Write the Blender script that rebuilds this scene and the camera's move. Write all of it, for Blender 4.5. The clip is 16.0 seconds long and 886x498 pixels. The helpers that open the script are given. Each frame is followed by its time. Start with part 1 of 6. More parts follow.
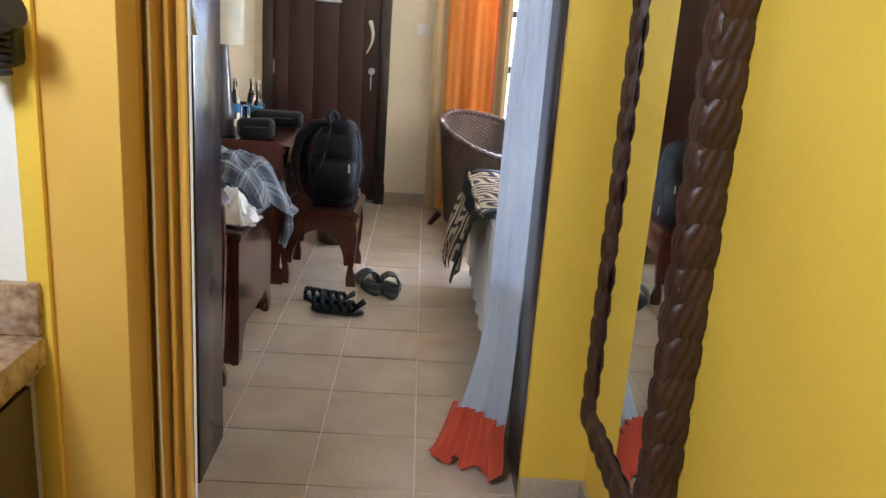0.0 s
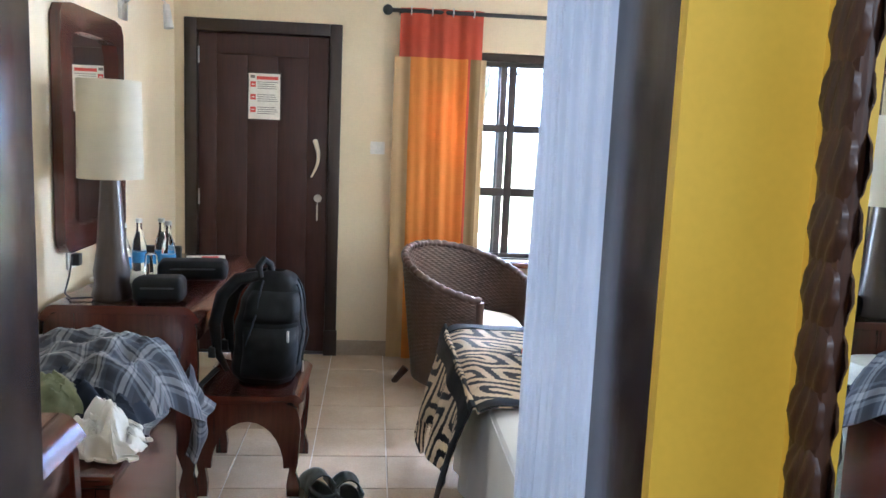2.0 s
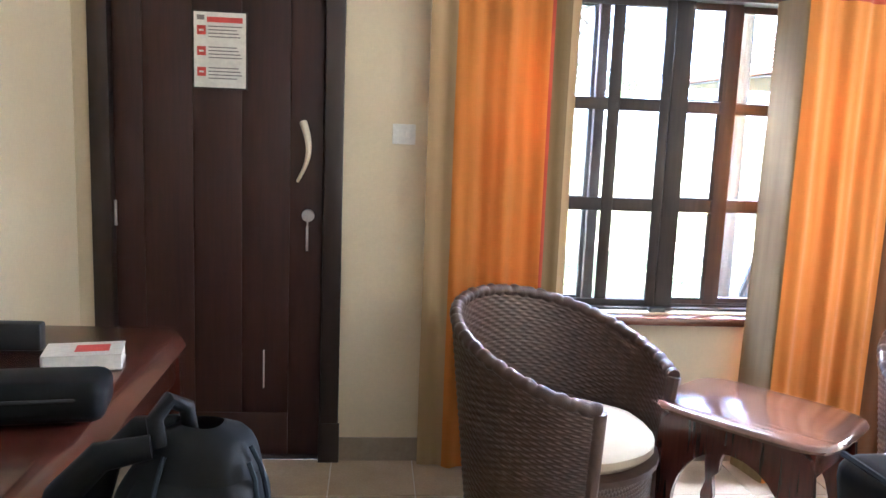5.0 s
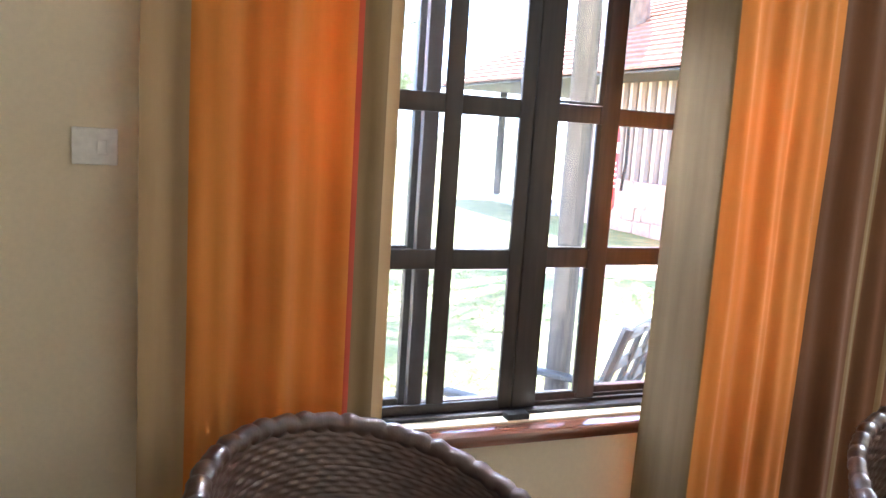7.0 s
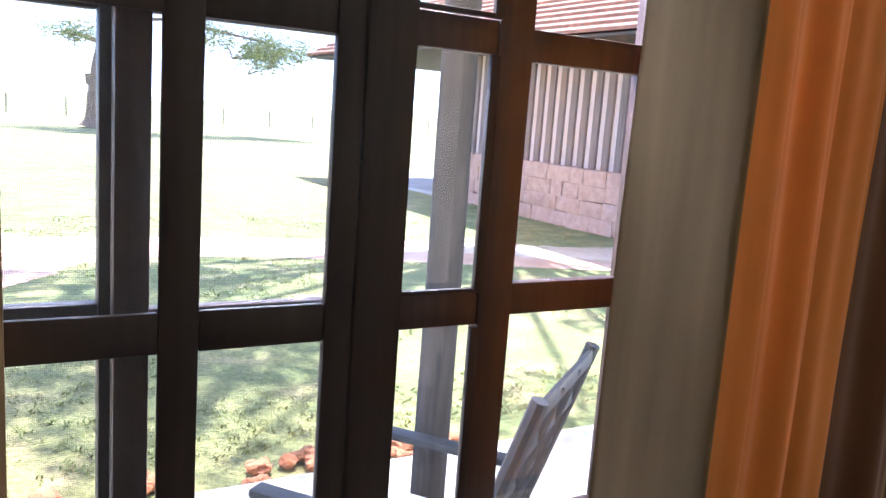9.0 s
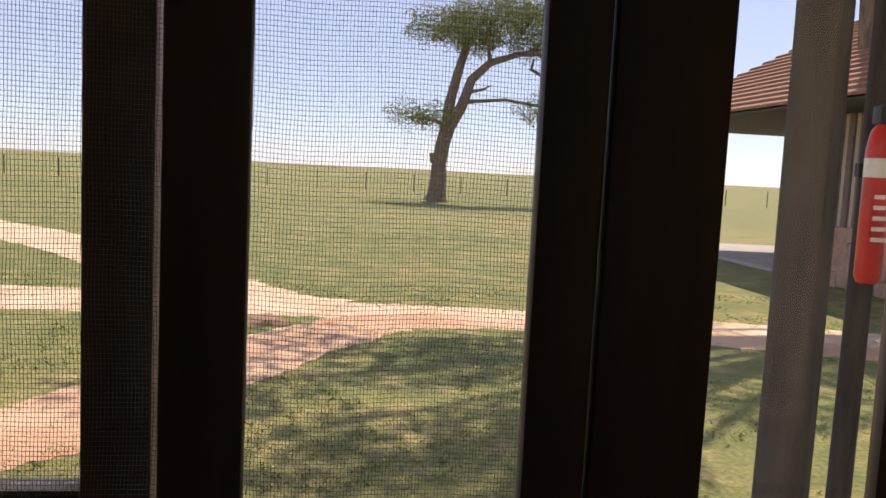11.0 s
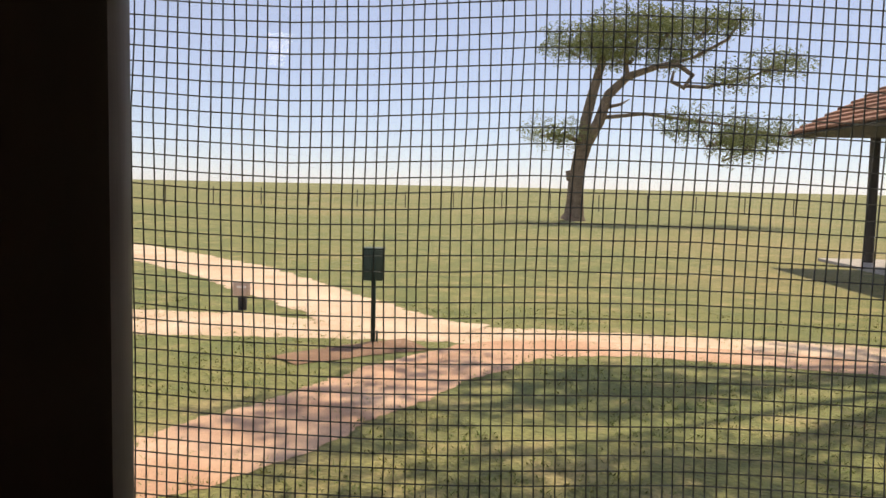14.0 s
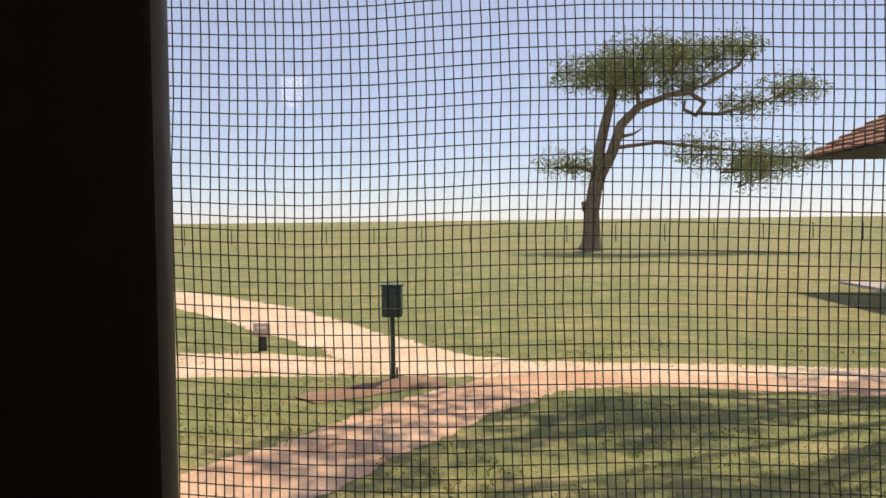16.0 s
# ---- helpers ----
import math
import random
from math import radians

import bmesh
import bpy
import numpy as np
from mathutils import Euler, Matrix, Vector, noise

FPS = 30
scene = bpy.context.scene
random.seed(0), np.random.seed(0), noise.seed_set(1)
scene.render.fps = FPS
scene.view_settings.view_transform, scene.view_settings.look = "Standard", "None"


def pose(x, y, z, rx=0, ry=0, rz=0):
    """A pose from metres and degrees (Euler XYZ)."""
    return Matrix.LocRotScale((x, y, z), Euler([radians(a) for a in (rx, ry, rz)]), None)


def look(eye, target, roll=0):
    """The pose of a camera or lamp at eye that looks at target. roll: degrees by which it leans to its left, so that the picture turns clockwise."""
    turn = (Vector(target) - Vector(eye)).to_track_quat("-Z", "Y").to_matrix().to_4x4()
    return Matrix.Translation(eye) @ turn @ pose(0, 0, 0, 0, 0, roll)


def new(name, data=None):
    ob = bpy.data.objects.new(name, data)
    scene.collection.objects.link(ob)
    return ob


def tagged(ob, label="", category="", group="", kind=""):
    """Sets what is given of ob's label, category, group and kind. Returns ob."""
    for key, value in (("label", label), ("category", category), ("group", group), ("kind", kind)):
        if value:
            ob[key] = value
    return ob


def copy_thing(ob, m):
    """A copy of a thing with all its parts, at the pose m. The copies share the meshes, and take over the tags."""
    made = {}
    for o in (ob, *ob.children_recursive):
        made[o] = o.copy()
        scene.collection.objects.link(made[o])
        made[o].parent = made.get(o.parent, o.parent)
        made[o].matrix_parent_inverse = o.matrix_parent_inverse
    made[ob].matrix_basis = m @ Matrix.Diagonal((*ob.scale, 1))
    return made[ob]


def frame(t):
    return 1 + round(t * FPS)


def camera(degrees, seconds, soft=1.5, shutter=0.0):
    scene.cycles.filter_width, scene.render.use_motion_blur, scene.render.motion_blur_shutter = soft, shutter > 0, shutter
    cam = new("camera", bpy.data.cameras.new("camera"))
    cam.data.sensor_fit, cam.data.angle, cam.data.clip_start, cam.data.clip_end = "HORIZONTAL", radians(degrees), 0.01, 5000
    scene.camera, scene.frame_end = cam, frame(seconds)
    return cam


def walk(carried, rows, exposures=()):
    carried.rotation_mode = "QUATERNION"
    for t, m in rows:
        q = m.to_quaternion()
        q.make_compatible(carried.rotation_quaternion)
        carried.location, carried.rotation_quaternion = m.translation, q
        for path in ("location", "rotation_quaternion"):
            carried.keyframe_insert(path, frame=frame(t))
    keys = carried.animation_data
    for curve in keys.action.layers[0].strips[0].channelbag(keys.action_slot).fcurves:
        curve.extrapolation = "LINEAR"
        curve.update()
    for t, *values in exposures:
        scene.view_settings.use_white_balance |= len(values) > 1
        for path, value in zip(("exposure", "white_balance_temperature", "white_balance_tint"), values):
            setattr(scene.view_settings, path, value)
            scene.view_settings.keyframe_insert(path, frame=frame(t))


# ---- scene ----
cam = camera(58.0, 16.0)
PATH = [
    (0, (0.362, 0.53, 1.438), (0.437, 2.453, 0.891), 4.1),
    (0.5, (0.36, 0.76, 1.47), (0.452, 2.708, 1.029), 2.5),
    (1, (0.408, 1.031, 1.471), (0.445, 3.0, 1.123), 2.3),
    (1.5, (0.378, 1.341, 1.456), (0.453, 3.317, 1.159), 2.8),
    (2, (0.317, 1.623, 1.472), (0.495, 3.595, 1.188), 2.4),
    (2.5, (0.31, 1.932, 1.461), (0.435, 3.904, 1.15), 3.2),
    (3, (0.255, 2.286, 1.436), (0.315, 4.25, 1.068), 2.4),
    (3.5, (0.221, 2.619, 1.441), (0.299, 4.579, 1.049), 0.7),
    (3.7, (0.241, 2.751, 1.437), (0.308, 4.712, 1.053), 1.0),
    (5.8, (0.199, 4.147, 1.416), (0.616, 6.083, 1.139), 2.6),
    (6, (0.206, 4.296, 1.437), (0.704, 6.213, 1.161), 2.4),
    (6.5, (0.278, 4.612, 1.428), (0.913, 6.488, 1.155), 2.5),
    (7, (0.397, 4.891, 1.448), (1.138, 6.726, 1.159), 3.8),
    (7.5, (0.49, 5.166, 1.45), (1.478, 6.884, 1.18), 3.4),
    (8, (0.63, 5.404, 1.432), (1.749, 7.038, 1.157), 3.4),
    (8.5, (0.817, 5.618, 1.414), (1.903, 7.271, 1.118), 4.3),
    (9, (0.98, 5.86, 1.401), (1.99, 7.556, 1.077), 4.2),
    (9.5, (1.168, 6.021, 1.397), (1.853, 7.871, 1.068), 4.5),
    (10, (1.258, 6.158, 1.394), (1.66, 8.093, 1.088), 5.1),
    (10.2, (1.254, 6.208, 1.359), (1.632, 8.161, 1.155), 4.4),
    (12.3, (1.3319, 6.6140, 1.3600), (1.3127, 8.6044, 1.1653), 1.52),
    (12.5, (1.3263, 6.6360, 1.3600), (1.2827, 8.6262, 1.1674), 1.52),
    (13, (1.3098, 6.6680, 1.3600), (1.2320, 8.6576, 1.1720), 1.36),
    (13.5, (1.3009, 6.7010, 1.3600), (1.2305, 8.6915, 1.1780), 1.18),
    (14, (1.2921, 6.7220, 1.3600), (1.2016, 8.7137, 1.2016), 1.22),
    (14.5, (1.2949, 6.7340, 1.3600), (1.1566, 8.7251, 1.2323), 0.40),
    (15, (1.2961, 6.7370, 1.3600), (1.1394, 8.7275, 1.2452), -0.38),
    (15.5, (1.2927, 6.7270, 1.3600), (1.1352, 8.7188, 1.2699), -0.93),
    (16, (1.2985, 6.6960, 1.3600), (1.1634, 8.6902, 1.2888), -0.67),
]
EXPOSURES = [(0, 4.8, 5150, 10), (1.5, 4.77, 4750, 10), (2.5, 4.7, 5000, 10), (3.0, 4.6, 4900, 10), (3.7, 4.72, 4800, 11), (6.0, 4.35, 5250, 12), (7.0, 3.87, 5350, 12), (8.0, 3.05, 5500, 12), (8.5, 2.8, 5500, 14), (9.0, 2.45, 5400, 18),
             (9.5, 1.72, 5100, 30), (10.0, 0.95, 5900, 28), (12.3, 0.16, 7700, 14), (16, 0.06, 7600, 14)]
walk(cam, [(t, look(eye, target, roll)) for t, eye, target, roll in PATH], EXPOSURES)

# ---- world and light ----
world = bpy.data.worlds.new("world")
scene.world = world
world.use_nodes = True
wn = world.node_tree
sky = wn.nodes.new("ShaderNodeTexSky")
sky.sky_type = "NISHITA"
sky.sun_disc = False
sky.sun_elevation, sky.sun_rotation = radians(60), radians(27)
sky.altitude, sky.dust_density = 1500, 0.35
sky.ozone_density, sky.air_density = 3.0, 0.9
# thin haze over the whole sky
haze = wn.nodes.new("ShaderNodeMix")
haze.data_type = "RGBA"
haze.inputs[0].default_value, haze.inputs[7].default_value = 0.55, (3.7, 4.3, 6.2, 1)
wn.links.new(sky.outputs[0], haze.inputs[6])
wn.links.new(haze.outputs[2], wn.nodes["Background"].inputs[0])
wn.nodes["Background"].inputs[1].default_value = 0.147


def lamp(name, kind, energy, m, color=(1, 1, 1), **extra):
    data = bpy.data.lights.new(name, kind)
    data.energy, data.color = energy, color
    for key, value in extra.items():
        setattr(data, key, value)
    ob = new(name, data)
    ob.matrix_world = m
    return ob


lamp("sun", "SUN", 4.4, look((0.45 * 50, 0.9 * 50, 87), (0, 0, 0)), (1, 0.95, 0.86), angle=radians(0.6))
# added area lamps in place of the sky's light at the bedroom's windows; the first is hidden above its opening
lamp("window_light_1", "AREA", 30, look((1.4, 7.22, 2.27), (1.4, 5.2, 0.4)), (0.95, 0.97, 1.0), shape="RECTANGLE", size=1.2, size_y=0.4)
lamp("window_light_2", "AREA", 28, look((3.85, 7.08, 1.35), (2.6, 4.5, 0.9)), (0.93, 0.96, 1.0), shape="RECTANGLE", size=1.2, size_y=1.3)
# added fill lamp that brightens the bathroom; unseen, its place is assumed
lamp("bathroom_light", "AREA", 1.6, look((-0.55, 0.6, 2.45), (0.9, 2.2, 0.8)), (1, 0.96, 0.9), shape="RECTANGLE", size=0.6, size_y=0.3)


# ---- materials ----
def nodes_of(name):
    m = bpy.data.materials.new(name)
    m.use_nodes = True
    return m, m.node_tree, m.node_tree.nodes["Principled BSDF"]


def node(nt, kind, **inputs):
    n = nt.nodes.new(kind)
    for key, value in inputs.items():
        n.inputs[key.replace("_", " ")].default_value = value
    return n


def coords(nt, scale=(1, 1, 1), source="Object"):
    c = nt.nodes.new("ShaderNodeTexCoord")
    mp = nt.nodes.new("ShaderNodeMapping")
    mp.inputs["Scale"].default_value = scale
    nt.links.new(c.outputs[source], mp.inputs[0])
    if source != "Object":
        return mp.outputs[0]
    info, add = nt.nodes.new("ShaderNodeObjectInfo"), nt.nodes.new("ShaderNodeVectorMath")
    add.operation = "MULTIPLY_ADD"
    add.inputs[1].default_value = (9, 7, 5)
    nt.links.new(info.outputs["Random"], add.inputs[0])
    nt.links.new(mp.outputs[0], add.inputs[2])
    return add.outputs[0]


def ramp(nt, fac, stops):
    r = nt.nodes.new("ShaderNodeValToRGB")
    while len(r.color_ramp.elements) < len(stops):
        r.color_ramp.elements.new(0.5)
    for e, (p, c) in zip(r.color_ramp.elements, stops):
        e.position, e.color = p, (*c, 1)
    nt.links.new(fac, r.inputs[0])
    return r.outputs[0]


def mixed(nt, fac, a, b, mode="MIX"):
    m = nt.nodes.new("ShaderNodeMix")
    m.data_type, m.blend_type = "RGBA", mode
    for socket, value in ((m.inputs[0], fac), (m.inputs[6], a), (m.inputs[7], b)):
        if hasattr(value, "links"):
            nt.links.new(value, socket)
        else:
            socket.default_value = value if isinstance(value, (int, float)) else (*value, 1)
    return m.outputs[2]


def surf(name, c1, c2, scale=4.0, rough=0.6, bump=0.1, fine=60.0, metal=0.0, stretch=(1, 1, 1), depth=0.01, coat=0.0, rough2=None, sheen=0.0, speck=0.11):
    """A surface with broad stains and fine grain between two colours."""
    m, nt, b = nodes_of(name)
    v = coords(nt, stretch)
    broad, grain = node(nt, "ShaderNodeTexNoise", Scale=scale, Detail=5.0), node(nt, "ShaderNodeTexNoise", Scale=fine, Detail=4.0)
    for n in (broad, grain):
        nt.links.new(v, n.inputs["Vector"])
    mid = ramp(nt, broad.outputs[0], [(0.3, c1), (0.7, c2)])
    flecks = ramp(nt, grain.outputs[0], [(0.25, (1 - speck,) * 3), (0.75, (1 + speck * 0.7,) * 3)])
    nt.links.new(mixed(nt, 1.0, mid, flecks, "MULTIPLY"), b.inputs["Base Color"])
    r = nt.nodes.new("ShaderNodeMapRange")
    r.inputs["To Min"].default_value, r.inputs["To Max"].default_value = rough, rough2 if rough2 is not None else min(1, rough + 0.12)
    nt.links.new(broad.outputs[0], r.inputs[0])
    nt.links.new(r.outputs[0], b.inputs["Roughness"])
    b.inputs["Metallic"].default_value, b.inputs["Coat Weight"].default_value, b.inputs["Sheen Weight"].default_value = metal, coat, sheen
    if bump:
        bp = node(nt, "ShaderNodeBump", Strength=bump, Distance=depth)
        nt.links.new(grain.outputs[0], bp.inputs["Height"])
        nt.links.new(bp.outputs[0], b.inputs["Normal"])
    return m


def wood(name, dark, light, axis=2, rough=0.35, coat=0.0, scale=9.0):
    """Stained wood whose grain runs along one axis."""
    m, nt, b = nodes_of(name)
    st = [scale, scale, scale]
    st[axis] = scale * 0.06
    v = coords(nt, st)
    n1, n2 = node(nt, "ShaderNodeTexNoise", Scale=1.6, Detail=6.0, Distortion=0.6), node(nt, "ShaderNodeTexNoise", Scale=9.0, Detail=5.0)
    for n in (n1, n2):
        nt.links.new(v, n.inputs["Vector"])
    info = nt.nodes.new("ShaderNodeObjectInfo")
    tone = mixed(nt, 0.35, ramp(nt, n1.outputs[0], [(0.3, dark), (0.7, light)]), ramp(nt, info.outputs["Random"], [(0, dark), (1, light)]))
    nt.links.new(mixed(nt, 0.5, tone, ramp(nt, n2.outputs[0], [(0.3, dark), (0.7, light)])), b.inputs["Base Color"])
    b.inputs["Roughness"].default_value, b.inputs["Coat Weight"].default_value = rough, coat
    b.inputs["Coat Roughness"].default_value = 0.15
    bp = node(nt, "ShaderNodeBump", Strength=0.12, Distance=0.004)
    nt.links.new(n2.outputs[0], bp.inputs["Height"])
    nt.links.new(bp.outputs[0], b.inputs["Normal"])
    return m


def cloth(name, c1, c2, through_light=0.0, rough=0.9, weave=500.0, stretch=(1, 1, 1), scale=5.0):
    """Woven cloth; through_light: the share of light that passes."""
    m, nt, b = nodes_of(name)
    v = coords(nt, stretch)
    n1, n2 = node(nt, "ShaderNodeTexNoise", Scale=scale, Detail=4.0), node(nt, "ShaderNodeTexNoise", Scale=weave, Detail=2.0)
    for n in (n1, n2):
        nt.links.new(v, n.inputs["Vector"])
    tone = mixed(nt, 0.25, ramp(nt, n1.outputs[0], [(0.3, c1), (0.7, c2)]), ramp(nt, n2.outputs[0], [(0.3, c1), (0.7, c2)]))
    nt.links.new(tone, b.inputs["Base Color"])
    b.inputs["Roughness"].default_value, b.inputs["Sheen Weight"].default_value = rough, 0.1 if c1[0] > 0.05 else 0.0
    if c2[0] < 0.05:
        b.inputs["Specular IOR Level"].default_value = 0.22
    bp = node(nt, "ShaderNodeBump", Strength=0.15, Distance=0.002)
    nt.links.new(n2.outputs[0], bp.inputs["Height"])
    nt.links.new(bp.outputs[0], b.inputs["Normal"])
    if through_light:
        tr, mx = nt.nodes.new("ShaderNodeBsdfTranslucent"), nt.nodes.new("ShaderNodeMixShader")
        nt.links.new(tone, tr.inputs[0])
        mx.inputs[0].default_value = through_light
        nt.links.new(b.outputs[0], mx.inputs[1])
        nt.links.new(tr.outputs[0], mx.inputs[2])
        nt.links.new(mx.outputs[0], nt.nodes["Material Output"].inputs[0])
    return m


def glass_of(name, tint=(1, 1, 1), rough=0.0):
    m, nt, b = nodes_of(name)
    b.inputs["Base Color"].default_value = (*tint, 1)
    b.inputs["Roughness"].default_value, b.inputs["Transmission Weight"].default_value, b.inputs["IOR"].default_value = rough, 1.0, 1.45
    return m


M = {}
M["wall"] = surf("cream_plaster", (0.70, 0.60, 0.42), (0.76, 0.66, 0.48), 2.0, 0.8, 0.12, 90, depth=0.003, speck=0.035)
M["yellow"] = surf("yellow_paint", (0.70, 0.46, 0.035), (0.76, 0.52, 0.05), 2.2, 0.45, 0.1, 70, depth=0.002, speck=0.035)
# the yellow paint once more, with the light's ochre tint put into its colour
M["ochre"] = surf("light_tinted_yellow_paint", (0.62, 0.37, 0.05), (0.68, 0.43, 0.075), 3.0, 0.6, 0.1, 60, depth=0.002, speck=0.035)
M["white"] = surf("white_plaster", (0.74, 0.72, 0.66), (0.8, 0.78, 0.72), 3.0, 0.8, 0.08, 90, depth=0.003, speck=0.035)
M["frame"] = wood("dark_frame_wood", (0.014, 0.008, 0.007), (0.034, 0.018, 0.014), 2, 0.36, 0.25)
M["jamb"] = wood("polished_dark_frame_wood", (0.014, 0.009, 0.009), (0.03, 0.018, 0.016), 2, 0.26, 0.1, 4.0)
M["jamb"].node_tree.nodes["Principled BSDF"].inputs["Specular IOR Level"].default_value = 0.22
M["door"] = wood("mahogany_door", (0.020, 0.006, 0.005), (0.050, 0.014, 0.010), 2, 0.5, 0.05)
M["desk"] = wood("red_brown_wood", (0.034, 0.009, 0.006), (0.088, 0.022, 0.014), 0, 0.22, 0.6)
M["deskv"] = wood("red_brown_wood_upright", (0.034, 0.009, 0.006), (0.088, 0.022, 0.014), 2, 0.22, 0.6)
M["sashi"] = wood("weathered_sash_wood", (0.012, 0.009, 0.008), (0.036, 0.024, 0.02), 2, 0.5)
# brown sash wood made lighter: the light falling on it is in the colour
M["sash_red"] = wood("lit_red_brown_sash_wood", (0.028, 0.014, 0.011), (0.075, 0.040, 0.032), 2, 0.45)
M["tabletop"] = wood("polished_brown_tabletop", (0.07, 0.03, 0.02), (0.16, 0.075, 0.048), 0, 0.16, 0.6)
M["dirt"] = surf("brown_dry_earth", (0.19, 0.105, 0.06), (0.32, 0.19, 0.11), 2.5, 0.95, 0.6, 20, depth=0.03)
M["bin"] = surf("pale_grey_plastic", (0.50, 0.52, 0.50), (0.58, 0.60, 0.57), 6, 0.45, 0.02)
M["navy"] = cloth("navy_cotton", (0.010, 0.013, 0.022), (0.025, 0.03, 0.045), 0, 0.85)
M["sill"] = wood("varnished_sill_wood", (0.08, 0.025, 0.012), (0.2, 0.07, 0.035), 0, 0.18, 0.7)
M["carved"] = wood("carved_brown_wood", (0.016, 0.006, 0.003), (0.065, 0.023, 0.009), 2, 0.5, 0.05, 22.0)
M["tile"] = surf("beige_floor_tile", (0.46, 0.36, 0.26), (0.55, 0.44, 0.33), 5.0, 0.14, 0.03, 120, depth=0.001, rough2=0.3)
M["grout"] = surf("pale_grout", (0.55, 0.5, 0.43), (0.62, 0.57, 0.5), 8.0, 0.9, 0.1, 200)
M["skirt"] = surf("grey_beige_skirting_tile", (0.34, 0.27, 0.2), (0.4, 0.33, 0.25), 6, 0.25, 0.05)
M["net"] = cloth("white_net", (0.60, 0.63, 0.69), (0.68, 0.70, 0.75), 0.4, weave=900)
M["red"] = cloth("brick_red_cotton", (0.50, 0.06, 0.025), (0.6, 0.09, 0.035), 0.1)
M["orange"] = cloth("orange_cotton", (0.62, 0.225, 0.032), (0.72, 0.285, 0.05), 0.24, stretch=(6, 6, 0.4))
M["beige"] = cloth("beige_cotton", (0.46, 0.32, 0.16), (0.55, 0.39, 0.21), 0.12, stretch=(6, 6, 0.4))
# beige cloth darkened to olive: the shade on these strips is in the colour
M["olive"] = cloth("shaded_beige_cotton", (0.17, 0.11, 0.042), (0.24, 0.16, 0.068), 0.1, stretch=(6, 6, 0.4))
# brown stripes of the cloth; the shade in the folds is in this colour too
M["brown"] = cloth("brown_fold_shade_cotton", (0.11, 0.045, 0.013), (0.155, 0.064, 0.021), 0.10, stretch=(6, 6, 0.4))
M["rust"] = cloth("rust_red_cotton", (0.42, 0.06, 0.03), (0.5, 0.09, 0.04), 0.25)
M["yellow_cloth"] = cloth("yellow_cotton", (0.72, 0.42, 0.05), (0.78, 0.48, 0.075), 0.2, stretch=(6, 6, 0.4))
M["white_cloth"] = cloth("white_cotton", (0.76, 0.75, 0.72), (0.84, 0.83, 0.8), 0.15)
M["linen"] = cloth("off_white_linen", (0.7, 0.66, 0.58), (0.78, 0.74, 0.66), 0.0)
M["darkred"] = cloth("dark_red_cotton", (0.16, 0.012, 0.016), (0.24, 0.02, 0.026), 0.0)
M["cream"] = cloth("cream_cotton", (0.36, 0.29, 0.2), (0.43, 0.36, 0.26), 0.0)
M["black_cloth"] = cloth("black_nylon", (0.003, 0.0035, 0.0045), (0.008, 0.009, 0.011), 0, 0.62)
M["grey_cloth"] = cloth("dark_grey_blue_nylon", (0.010, 0.016, 0.023), (0.028, 0.039, 0.05), 0, 0.6)
M["green_cloth"] = cloth("olive_camouflage_cotton", (0.07, 0.09, 0.04), (0.2, 0.2, 0.11), 0, 0.9, scale=22)
M["shade"] = cloth("cream_lampshade_linen", (0.66, 0.62, 0.51), (0.72, 0.68, 0.57), 0.35, weave=300, stretch=(1, 1, 4))
M["wicker"] = surf("brown_wicker", (0.048, 0.026, 0.018), (0.082, 0.045, 0.031), 26, 0.27, 0.2, 240, depth=0.003, coat=0.15)
M["black"] = surf("black_plastic", (0.012, 0.012, 0.013), (0.025, 0.025, 0.027), 10, 0.4, 0.05)
M["rubber"] = surf("dark_green_black_rubber", (0.018, 0.024, 0.022), (0.055, 0.065, 0.058), 40, 0.35, 0.1)
M["steel"] = surf("brushed_steel", (0.55, 0.55, 0.54), (0.65, 0.65, 0.64), 12, 0.3, 0.03, metal=1.0)
M["ivory"] = surf("ivory_horn", (0.74, 0.66, 0.5), (0.82, 0.76, 0.62), 14, 0.3, 0.05)
M["plastic"] = surf("white_plastic", (0.72, 0.7, 0.66), (0.78, 0.76, 0.72), 14, 0.35, 0.02)
M["paper"] = surf("white_paper", (0.8, 0.78, 0.74), (0.85, 0.83, 0.79), 14, 0.7, 0.02)
M["redink"] = surf("red_ink", (0.6, 0.06, 0.05), (0.66, 0.09, 0.07), 20, 0.6, 0)
M["greyink"] = surf("grey_ink", (0.2, 0.18, 0.18), (0.26, 0.24, 0.24), 20, 0.6, 0)
M["blue"] = surf("blue_label_paper", (0.04, 0.2, 0.48), (0.06, 0.26, 0.56), 20, 0.5, 0)
M["granite"] = surf("brown_granite", (0.16, 0.09, 0.05), (0.5, 0.36, 0.22), 42, 0.12, 0.02, 190, rough2=0.2)
M["redpl"] = surf("orange_red_plastic", (0.6, 0.07, 0.03), (0.68, 0.1, 0.04), 12, 0.35, 0.02)
M["extred"] = surf("red_enamel", (0.5, 0.02, 0.02), (0.58, 0.035, 0.03), 12, 0.25, 0.02)
M["glass"] = glass_of("window_glass")
M["bottle"] = glass_of("bottle_glass", (0.93, 0.98, 0.97))
M["wire"] = surf("grey_green_screen_wire", (0.05, 0.055, 0.05), (0.09, 0.095, 0.085), 30, 0.6, 0)
M["timber"] = surf("dark_weathered_timber", (0.03, 0.027, 0.025), (0.075, 0.066, 0.062), 8, 0.8, 0.4, 60, stretch=(6, 6, 0.5), depth=0.01)
M["bark"] = surf("grey_brown_bark", (0.13, 0.09, 0.06), (0.3, 0.22, 0.15), 5, 0.9, 0.6, 24, stretch=(2, 2, 0.6), depth=0.05)
